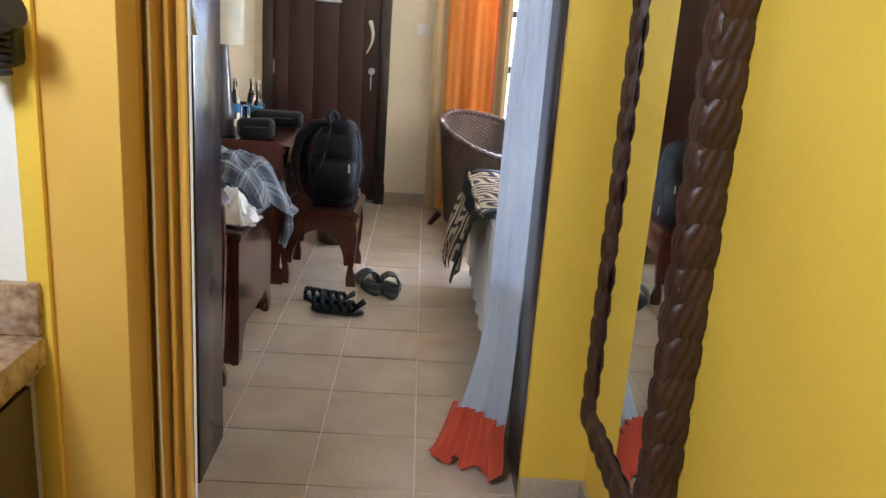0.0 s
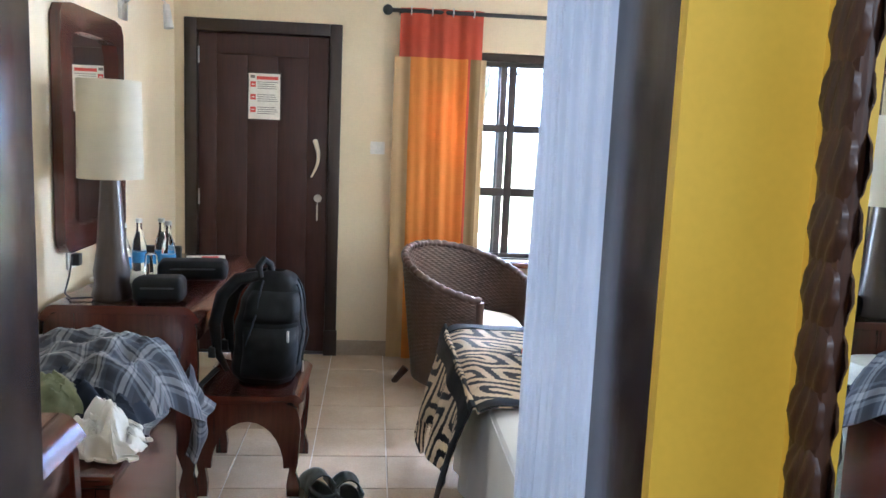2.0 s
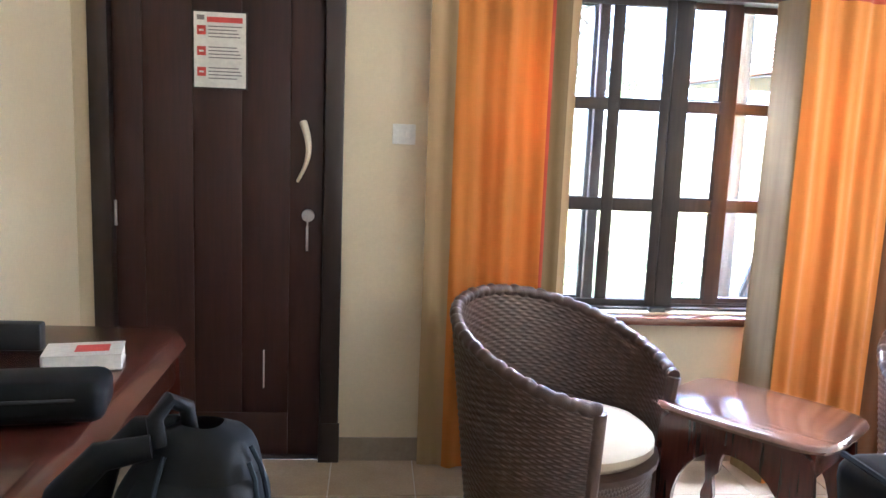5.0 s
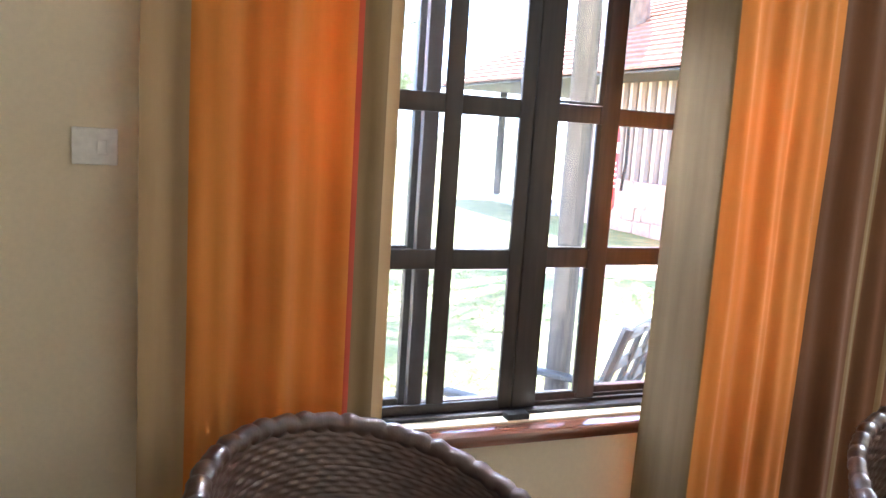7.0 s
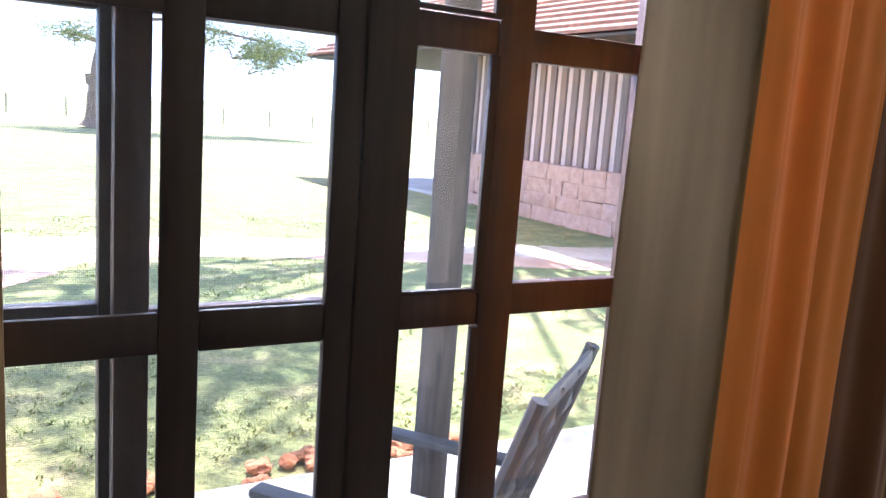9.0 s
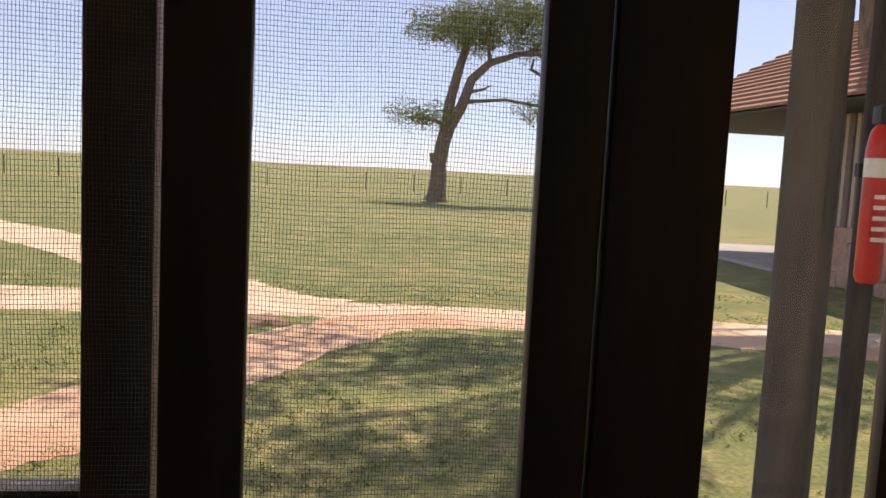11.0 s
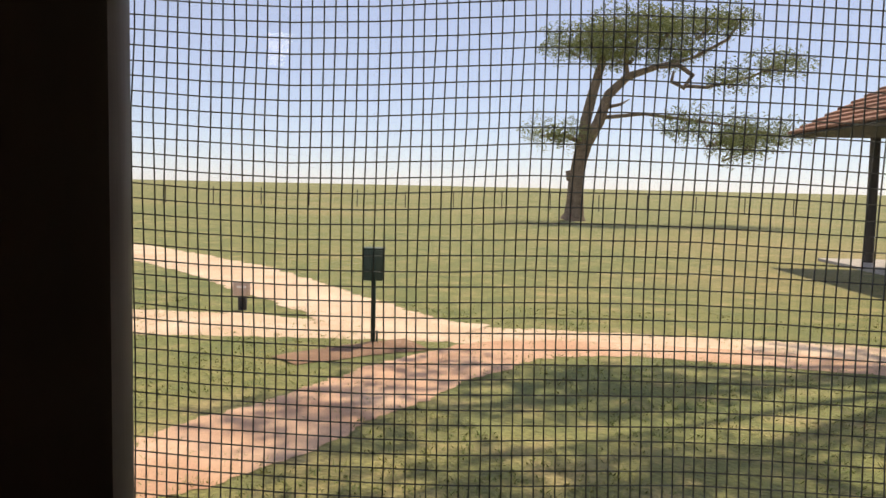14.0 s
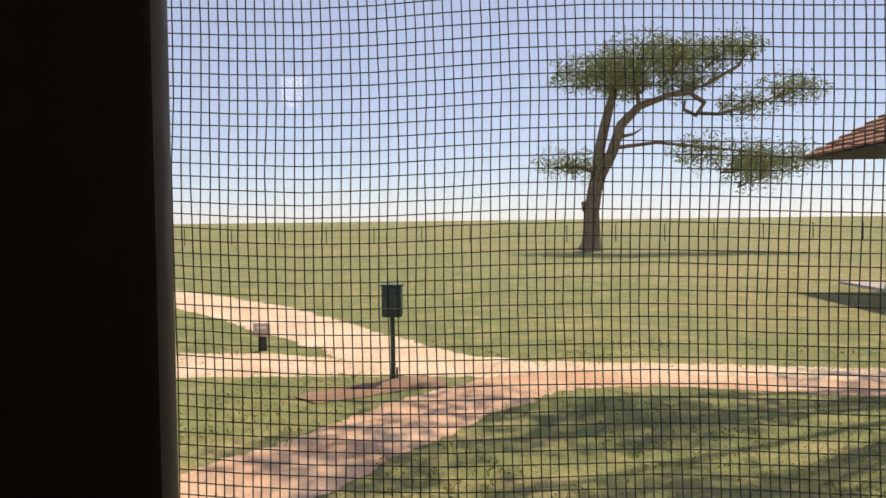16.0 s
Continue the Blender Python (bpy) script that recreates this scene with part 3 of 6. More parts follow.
def build_window():
    w = thing("window_1", (0, 0, 0), "dark timber sliding window with small panes and an insect screen", "window", "", "structure")
    x0, x1, z0, z1 = WIN
    part("window_frame", boxes((x0, x0 + 0.05, 6.83, 7.0, z0, z1), (x1 - 0.05, x1, 6.83, 7.0, z0, z1), (x0 + 0.05, x1 - 0.05, 6.83, 7.0, z1 - 0.05, z1), (x0 + 0.05, x1 - 0.05, 6.842, 7.0, z0, z0 + 0.012), bevel=0.003), "sashi", w)
    for y in (6.882, 6.922, 6.962):
        part("track", boxes((x0 + 0.05, x1 - 0.05, y - 0.003, y + 0.003, z0 + 0.012, z0 + 0.022)), "sashi", w)
    bars = ((1.081, 1.136), (1.499, 1.550))
    zb, zt, rail = z0 + 0.014, z1 - 0.052, 0.028
    scr, cols = sash("screen_sash", w, 0.772, 1.436, 6.863, 6.878, 0.041, ((0.935, 0.985), (1.175, 1.225)), zb, zt, bars, rail)
    mid, mc = sash("sash", w, 1.125, 1.727, 6.886, 6.914, 0.043, ((1.436, 1.519),), zb, zt, bars, rail, "sash_red", 0.064)
    part("meeting_stile", boxes((1.438, 1.513, 6.861, 6.8855, zb, zt), bevel=0.003), "sashi", mid)
    for c0, c1 in ((zb + rail, 1.081), (1.136, 1.499), (1.550, zt - rail)):
        part("glazing_bead", boxes((1.646, 1.663, 6.876, 6.886, c0, c1), (1.519, 1.646, 6.876, 6.886, c0, c0 + 0.008), bevel=0.002), "sashi", mid)
    out, oc = sash("sash", w, 1.705, 2.058, 6.926, 6.958, 0.045, (), zb, zt, bars, rail, "sash_red", 0.062)
    lft, lc = sash("sash", w, 0.772, 1.163, 6.926, 6.958, 0.05, (), zb, zt, bars, rail)
    for cset, y, s in ((mc, 6.902, mid), (oc, 6.942, out), (lc, 6.942, lft)):
        for a, b in zip(cset[::2], cset[1::2]):
            for c0, c1 in ((zb + rail, 1.081), (1.136, 1.499), (1.550, zt - rail)):
                g = part("pane", boxes((a - 0.004, b + 0.004, y - 0.002, y + 0.002, c0 - 0.004, c1 + 0.004)), "glass", s)
                g.visible_shadow = False
    part("catch", boxes((1.40, 1.47, 6.805, 6.846, 0.655, 0.678), bevel=0.006), "black", w, "black metal catch")
    part("pull", boxes((1.722, 1.730, 6.917, 6.927, 1.33, 1.37), bevel=0.001), "ivory", out)
    part("window_sill", boxes((x0 - 0.04, x1 - 0.06, 6.73, 6.84, 0.618, 0.655), bevel=0.012), "sill", w, "varnished red-brown timber sill")
    # the woven screen
    verts, faces = [], []

    def strand(points, r, upright):
        base = len(verts)
        for p in points:
            for da, db in ((r, 0), (-r * 0.5, r * 0.87), (-r * 0.5, -r * 0.87)):
                verts.append((p[0] + da, p[1] + db, p[2]) if upright else (p[0], p[1] + db, p[2] + da))
        for k in range(len(points) - 1):
            for j in range(3):
                a, b = base + 3 * k + j, base + 3 * k + (j + 1) % 3
                faces.append((a, b, b + 3, a + 3))

    def bent(x, z, i):
        return (x + 0.0020 * noise.noise(Vector((x * 9, z * 16, 3.1))) + 0.00045 * noise.noise(Vector((i * 7.3, z * 55, 0))), MESH_Y + 0.0006 * math.sin(x * 40 + z * 9),
                z + 0.0027 * noise.noise(Vector((x * 16, z * 8, 7.7))) + 0.00030 * noise.noise(Vector((x * 55, i * 5.1, 4))))

    xa, xb, za, zc = 0.985, 1.397, zb + rail - 0.004, zt - rail + 0.004
    r = 0.00017
    n = int((xb - xa) / 0.00212)
    for i in range(n + 1):
        x = xa + i * 0.00212
        strand([bent(x, za + (zc - za) * k / 80, i) for k in range(81)], r, True)
    n = int((zc - za) / 0.00295)
    for i in range(n + 1):
        z = za + i * 0.00295
        strand([bent(xa + (xb - xa) * k / 26, z, i + 900) for k in range(27)], r, False)
    me = bpy.data.meshes.new("insect_screen")
    me.from_pydata(verts, [], faces)
    me.materials.append(M["wire"])
    ob = new("insect_screen", me)
    ob.parent = scr
    tagged(ob, kind="stuff")

    w2 = thing("window_2", (0, 0, 0), "dark timber window with small panes beside the bed", "window", "", "structure")
    x0, x1, z0, z1 = WIN2
    part("window_frame", boxes((x0, x0 + 0.06, 6.83, 7.0, z0, z1), (x1 - 0.06, x1, 6.83, 7.0, z0, z1), (x0 + 0.06, x1 - 0.06, 6.83, 7.0, z1 - 0.06, z1), (x0 + 0.06, x1 - 0.06, 6.842, 7.0, z0, z0 + 0.05), bevel=0.003), "sashi", w2)
    s2, c2 = sash("sash", w2, x0 + 0.06, x1 - 0.06, 6.88, 6.92, 0.05, ((3.5, 3.55), (3.81, 3.86), (4.12, 4.17)), z0 + 0.05, z1 - 0.06, bars, 0.04)
    part("window_sill", boxes((x0 - 0.07, x1 + 0.07, 6.72, 6.84, z0 - 0.035, z0), bevel=0.01), "sill", w2)


# ---- curtains ----
def curtain_panel(parent, name, mat, x0, x1, z0, z1, folds, depth, y, seed=0.0):
    """A strip of curtain; the folds run on from strip to strip."""
    def f(u, v):
        x, z = x0 + (x1 - x0) * u, z0 + (z1 - z0) * v
        h = z / 2.2
        w = noise.noise(Vector((x * 2.5, 0.5, seed))) * 2.0
        yy = (y(x) if callable(y) else y) + depth * (1.1 - 0.45 * h) * (math.sin(math.tau * x * 5.2 + w) + 0.35 * math.sin(math.tau * x * 13 + 2 * w + z)) + 0.012 * noise.noise(Vector((x * 4, z * 1.4, seed)))
        return (x + 0.012 * noise.noise(Vector((1.7, z * 1.2, seed + 5))) * (1 - h), yy, z)
    return part(name, grid(f, max(24, int((x1 - x0) * 150)), 36, 0.003), mat, parent)


def build_curtains():
    Y = 6.705
    rod = thing("curtain_rod", (0, 0, 0), "black metal curtain rod with round end knobs", "curtain rod")
    part("rod", tube([(0.39, 6.70, 2.215), (2.86, 6.70, 2.215)], 0.0125, 12), "black", rod)
    for x in (0.375, 2.87):
        bm = bmesh.new()
        bmesh.ops.create_uvsphere(bm, u_segments=16, v_segments=10, radius=0.032, matrix=pose(x, 6.70, 2.215))
        part("knob", bm, "black", rod)
    for x in (0.46, 2.82):
        part("bracket", boxes((x - 0.012, x + 0.012, 6.70, DY, 2.20, 2.228), bevel=0.003), "black", rod)
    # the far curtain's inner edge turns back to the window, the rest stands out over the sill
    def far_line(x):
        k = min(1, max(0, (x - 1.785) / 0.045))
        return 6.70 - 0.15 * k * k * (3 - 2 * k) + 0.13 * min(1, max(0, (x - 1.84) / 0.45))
    # the olive strips are beige ones with their shade put into the colour
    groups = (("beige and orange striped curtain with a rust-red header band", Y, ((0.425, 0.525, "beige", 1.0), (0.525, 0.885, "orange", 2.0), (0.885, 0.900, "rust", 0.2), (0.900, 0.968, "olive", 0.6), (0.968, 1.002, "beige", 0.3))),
              # the brown strips also paint the shaded folds beside the orange
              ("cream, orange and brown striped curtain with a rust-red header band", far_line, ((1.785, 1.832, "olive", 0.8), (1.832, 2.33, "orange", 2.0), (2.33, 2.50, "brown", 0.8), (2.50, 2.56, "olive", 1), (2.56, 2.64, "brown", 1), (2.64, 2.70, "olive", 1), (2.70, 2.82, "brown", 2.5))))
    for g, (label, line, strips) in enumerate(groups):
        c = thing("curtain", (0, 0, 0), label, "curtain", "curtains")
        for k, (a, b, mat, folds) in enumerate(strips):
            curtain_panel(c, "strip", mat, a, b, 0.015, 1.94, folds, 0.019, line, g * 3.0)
        a, b = strips[0][0] + 0.03, strips[-1][1] - 0.03
        curtain_panel(c, "header_band", "rust", a, b, 1.94, 2.235, 3.5, 0.019, line, g * 3.0)
        for k in range(4):
            x = a + (b - a) * (k + 0.5) / 4
            bm = bmesh.new()
            ring = [(x + 0.0, 6.70 - 0.02 + 0.024 * math.cos(q * math.tau / 12), 2.215 + 0.024 * math.sin(q * math.tau / 12)) for q in range(13)]
            part("eyelet", tube(ring, 0.004, 6), "steel", c)


# ---- furniture ----
def arch_panel(x0, x1, ztop, zfoot, leg, rise, foot=0.03, n=14):
    """Outline in (x, z) of an apron with an arch between two legs that swell at the foot."""
    out = [(x0, ztop - 0.055), (x0 + 0.010, ztop - 0.026), (x0 + 0.028, ztop - 0.008), (x0 + 0.055, ztop)]
    out += [(x1 - 0.055, ztop), (x1 - 0.028, ztop - 0.008), (x1 - 0.010, ztop - 0.026), (x1, ztop - 0.055)]
    w = x1 - x0
    out += [(x1 + 0.006, ztop * 0.72), (x1 - 0.004, ztop * 0.35), (x1 - 0.012, zfoot + 0.10), (x1 + 0.004, zfoot + 0.045), (x1 + 0.004, zfoot)]
    out += [(x1 - leg * 0.75, zfoot), (x1 - leg * 0.8, zfoot + 0.05), (x1 - leg * 0.62, zfoot + 0.12)]
    cx, rx = (x0 + x1) / 2, w / 2 - leg
    for k in range(n + 1):
        a = math.pi * k / n
        out.append((cx + rx * math.cos(a), ztop - rise - (ztop - rise - zfoot) * 0.62 * (1 - math.sin(a))))
    out += [(x0 + leg * 0.62, zfoot + 0.12), (x0 + leg * 0.8, zfoot + 0.05), (x0 + leg * 0.75, zfoot)]
    out += [(x0 - 0.004, zfoot), (x0 - 0.004, zfoot + 0.045), (x0 + 0.012, zfoot + 0.10), (x0 + 0.004, ztop * 0.35), (x0 - 0.006, ztop * 0.72)]
    return out


def arched_table(name, x0, x1, y0, y1, ztop, label, category, top=0.03, leg=0.09, rise=0.16, lip=0.0, shelf=False):
    """A waterfall-edged table: rounded top, arched aprons on legs that swell at the foot."""
    t = thing(name, ((x0 + x1) / 2, (y0 + y1) / 2, 0), label, category)
    hx, hy = (x1 - x0) / 2, (y1 - y0) / 2

    def f(u, v):
        a, b = u * 2 - 1, v * 2 - 1
        e = max(0, 1 - hx * (1 - abs(a)) / 0.06)
        z = ztop - 0.055 * e ** 2.2 + lip * max(0, abs(a) - 0.55) ** 2 * 4
        return (a * hx, b * hy, z)
    part("tabletop", grid(f, 64, 10, top), "desk", t)
    zt = ztop - top - 0.002
    part("side_panel", extruded(arch_panel(-hx + 0.015, hx - 0.015, zt, 0, leg, rise), -hy + 0.006, -hy + 0.046, 0.004), "deskv", t)
    part("side_panel", extruded(arch_panel(-hx + 0.015, hx - 0.015, zt, 0, leg, rise), hy - 0.046, hy - 0.006, 0.004), "deskv", t)
    part("apron", boxes((hx - 0.05, hx - 0.02, -hy + 0.05, hy - 0.05, zt - 0.12, zt), bevel=0.004), "desk", t)
    part("apron", boxes((-hx + 0.02, -hx + 0.05, -hy + 0.05, hy - 0.05, zt - 0.12, zt), bevel=0.004), "desk", t)
    return t


def build_bench():
    """Wooden luggage bench with solid sides."""
    b = thing("luggage_bench", (-0.635, 3.977, 0), "red-brown wooden luggage bench heaped with clothes", "bench")
    part("top", boxes((-0.29, 0.315, -0.36, 0.36, 0.535, 0.575), bevel=0.014), "desk", b)
    # solid long side towards the room
    out = [(-0.35, 0.534), (0.35, 0.534), (0.352, 0.30), (0.345, 0.12), (0.36, 0.03), (0.36, 0), (0.285, 0), (0.27, 0.07), (0.22, 0.13), (-0.22, 0.13), (-0.27, 0.07), (-0.285, 0), (-0.36, 0), (-0.36, 0.03), (-0.345, 0.12), (-0.352, 0.30)]
    part("side_panel", extruded(out, 0.265, 0.30, 0.004, "x"), "deskv", b)
    part("end_panel", extruded([(-0.29, 0.534), (0.262, 0.534), (0.262, 0.0), (0.20, 0.0), (0.16, 0.10), (-0.2, 0.10), (-0.24, 0), (-0.29, 0)], -0.35, -0.315, 0.004), "deskv", b)
    part("end_panel", extruded([(-0.29, 0.534), (0.262, 0.534), (0.262, 0.0), (0.20, 0.0), (0.16, 0.10), (-0.2, 0.10), (-0.24, 0), (-0.29, 0)], 0.315, 0.35, 0.004), "deskv", b)


def heap(name, mat, at, size, label, category, seed, hang=0.0, rough=0.12, n=44, uvs=None):
    """A rumpled heap of cloth lying on something; hang: how far its room-side edge drops."""
    t = thing(name, at, label, category)
    sx, sy, sz = size

    def f(u, v):
        a, b = u * 2 - 1, v * 2 - 1
        d = max(abs(a) ** 2.2 + abs(b) ** 2.2, 0) ** (1 / 2.2)
        h = sz * max(0, 1 - d ** 2.4) ** 0.6
        p = Vector((a * 1.6 + seed, b * 1.6, seed * 0.7))
        r = rough * (noise.noise(p * 1.6) + 0.6 * noise.noise(p * 3.7) + 0.35 * abs(noise.noise(p * 8)))
        x = a * sx + 0.5 * rough * noise.noise(p * 2.3 + Vector((4, 0, 0)))
        y = b * sy + 0.5 * rough * noise.noise(p * 2.1 + Vector((0, 9, 0)))
        far = min(1, max(0, (b + 0.15) / 0.5))
        drop = hang * far * max(0, a - 0.5) / 0.5
        x -= (0 if not hang else 0.30 * sx * (1 - far) * max(0, a))
        return (x - drop * 0.25, y, 0.006 + max(0, h + r * max(0, 1 - d ** 4)) - drop + 0.01)
    part("cloth", grid(f, n, n, 0.006, uvs or (lambda u, v: (u, v))), mat, t)
    return t


def build_lamp():
    l = thing("table_lamp", (-0.69, 4.80, 0.782), "table lamp with a dark carved wooden foot and cream drum shade", "table lamp")
    prof = [(0.075, 0), (0.078, 0.015), (0.066, 0.06), (0.07, 0.11), (0.056, 0.2), (0.05, 0.30), (0.042, 0.40), (0.036, 0.50), (0.02, 0.505)]
    part("foot", lathe(prof, 9), "frame", l)
    part("stem", tube([(0, 0, 0.5), (0, 0, 0.62)], 0.008), "steel", l)

    def f(u, v):
        a = u * math.tau
        return ((0.121 - 0.005 * v) * math.cos(a), (0.121 - 0.005 * v) * math.sin(a), 0.470 + 0.37 * v)
    part("shade", grid(f, 40, 4, 0.003), "shade", l, "cream linen drum shade")
    part("cord", tube([(-0.05, -0.03, 0.008), (-0.14, -0.05, 0.006), (-0.20, 0.05, 0.004), (-0.222, 0.16, 0.05), (-0.222, 0.2, 0.13)], 0.0035, 6), "black", l)


def build_bottles():
    tray = thing("tray", (-0.76, 5.3, 0.784), "cream plastic tray under the water bottles", "tray")
    part("base", boxes((-0.12, 0.12, -0.2, 0.2, 0, 0.008), bevel=0.003), "linen", tray)
    part("rim", boxes((-0.12, -0.112, -0.2, 0.2, 0.008, 0.016), (0.112, 0.12, -0.2, 0.2, 0.008, 0.016), (-0.112, 0.112, -0.2, -0.192, 0.008, 0.016), (-0.112, 0.112, 0.192, 0.2, 0.008, 0.016)), "linen", tray)
    first = None
    for x, y in ((-0.755, 5.16), (-0.745, 5.36), (-0.655, 5.40), (-0.60, 5.30)):
        if first is None:
            first = thing("water_bottle", (x, y, 0.793), "clear glass water bottle with a blue label", "bottle", "water bottles")
            part("body", lathe([(0.028, 0), (0.0315, 0.006), (0.0315, 0.105), (0.028, 0.135), (0.015, 0.175), (0.0125, 0.20), (0.0135, 0.222), (0.0135, 0.228)], 20), "bottle", first)
            part("label", lathe([(0.0318, 0.04), (0.0322, 0.042), (0.0322, 0.088), (0.0318, 0.09)], 20), "blue", first, "blue paper label")
            part("cap", lathe([(0.0145, 0.222), (0.015, 0.224), (0.015, 0.238), (0.012, 0.241)], 14), "steel", first)
        else:
            copy_thing(first, pose(x, y, 0.793, 0, 0, 40 * x))
    g = thing("drinking_glass", (-0.655, 5.22, 0.793), "clear upturned drinking glass on the tray", "glass")
    part("bowl", lathe([(0.032, 0), (0.033, 0.002), (0.026, 0.1), (0.02, 0.104)], 20), "bottle", g)


def pouch(name, at, turn, size, label):
    p = thing(name, at, label, "pouch", turn=turn)
    sx, sy, sz = size
    bm = bmesh.new()
    box(bm, -sx, sx, -sy, sy, 0, sz, bevel=min(sz, sy) * 0.42, seg=4)
    bmesh.ops.subdivide_edges(bm, edges=bm.edges[:], cuts=1)
    for v in bm.verts:
        v.co += Vector((0, 0, 1)) * 0.008 * noise.noise(v.co * 12) * (v.co.z > 0.01)
    part("body", bm, "black_cloth", p)
    part("zip", tube([(-sx * 0.98, -sy * 0.6, sz * 0.62), (-sx * 0.6, -sy * 1.0, sz * 0.62), (sx * 0.6, -sy * 1.0, sz * 0.62), (sx * 0.98, -sy * 0.6, sz * 0.62)], 0.004, 6), "black", p)


def build_backpack():
    b = thing("backpack", (-0.105, 4.93, 0.43), "black nylon backpack standing on the wooden stool", "backpack", turn=-14)
    H = 0.455

    def skin(a, k, off=0.0):
        """A point of the padded body: a turns round it, k rises from 0 to 1."""
        taper = (1 - max(0, (k - 0.3) / 0.7) ** 2.6) ** 0.5 if k < 1 else 0.0
        foot = min(1, 0.82 + k * 2.2)
        c, q = math.cos(a), math.sin(a)
        x = (0.138 * foot * (0.25 + 0.75 * taper) + off) * math.copysign(abs(c) ** 0.72, c)
        y = (0.125 * foot * (0.22 + 0.78 * taper) + off) * math.copysign(abs(q) ** 0.72, q)
        p = Vector((x + 0.03 * k * k, y + 0.03 * k, H * k))
        wob = noise.noise(p * 11) * 0.010 + noise.noise(p * 27) * 0.004
        return p + Vector((c, q, 0)) * wob

    def body(u, v):
        return skin(-u * math.tau, v)
    bm = grid(body, 56, 30)
    bmesh.ops.holes_fill(bm, edges=[e for e in bm.edges if e.is_boundary and abs(e.verts[0].co.z - e.verts[1].co.z) < 0.002])
    bmesh.ops.remove_doubles(bm, verts=bm.verts[:], dist=0.0005)
    bmesh.ops.recalc_face_normals(bm, faces=bm.faces[:])
    part("body", bm, "black_cloth", b)
    front = radians(-62)

    def pocket(u, v):
        a = front + radians(50) * (u * 2 - 1)
        puff = 0.034 * (1 - abs(u * 2 - 1) ** 4) * (1 - abs(v * 2 - 1) ** 4)
        return skin(a, 0.05 + 0.47 * v, 0.002 + puff)
    part("front_pocket", grid(pocket, 26, 18, 0.006), "black_cloth", b)

    def flap(u, v):
        a = front + radians(58) * (u * 2 - 1)
        puff = 0.016 * (1 - abs(u * 2 - 1) ** 4) * (1 - abs(v * 2 - 1) ** 4)
        return skin(a, 0.56 + 0.28 * v, 0.002 + puff)
    part("upper_pocket", grid(flap, 26, 14, 0.006), "black_cloth", b)
    for a0, k0, k1 in ((radians(-100), 0.36, 0.93), (radians(-18), 0.18, 0.90), (radians(-6), 0.10, 0.94)):
        part("zip", tube([skin(a0 + 0.12 * math.sin(3 * j / 12), k0 + (k1 - k0) * j / 12, 0.022 if j < 6 else 0.012) for j in range(13)], 0.0045, 6), "grey_cloth", b)
    for a0, k in ((radians(-52), 0.52), (radians(-14), 0.22)):
        p = skin(a0, k, 0.040)
        part("zip_puller", boxes((p.x - 0.004, p.x + 0.004, p.y - 0.006, p.y + 0.001, p.z - 0.045, p.z), bevel=0.001), "steel", b, "steel zip puller")
    # padded straps hang on the side towards the desk
    for k, (dy, w) in enumerate(((-0.075, 0.026), (0.05, 0.025))):
        pts = [(-0.02, dy * 0.8, 0.44), (-0.09, dy - 0.02, 0.43), (-0.155, dy - 0.03, 0.36), (-0.185, dy - 0.035, 0.24), (-0.175, dy - 0.03, 0.12), (-0.14, dy - 0.01, 0.04)]
        part("shoulder_strap", tube(pts, [w * 0.8, w, w * 1.1, w, w * 0.7, w * 0.4], 10), "black_cloth", b)
        part("strap_buckle", boxes((-0.205, -0.175, dy - 0.055, dy - 0.02, 0.10, 0.145), bevel=0.004), "black", b)
    part("handle", tube([(-0.02, -0.035, 0.43), (-0.03, -0.03, 0.475), (-0.02, 0.0, 0.50), (-0.005, 0.035, 0.478), (0.0, 0.04, 0.43)], 0.015, 10), "black_cloth", b)
    part("loose_strap", tube([(-0.16, -0.14, 0.06), (-0.185, -0.235, 0.02), (-0.185, -0.25, -0.12), (-0.18, -0.25, -0.33)], 0.012, 6), "black_cloth", b)


def weave(u, v, a):
    """Strands that run along u in rows of v, each passing over and under in turn."""
    row = math.floor(v)
    over = 0.5 + 0.5 * math.sin(math.pi * (u + row)) + 0.25 * noise.noise(Vector((u * 0.7, row * 3.1, 0)))
    return a * math.sin(math.pi * (v - row)) * (0.1 + 0.9 * over)


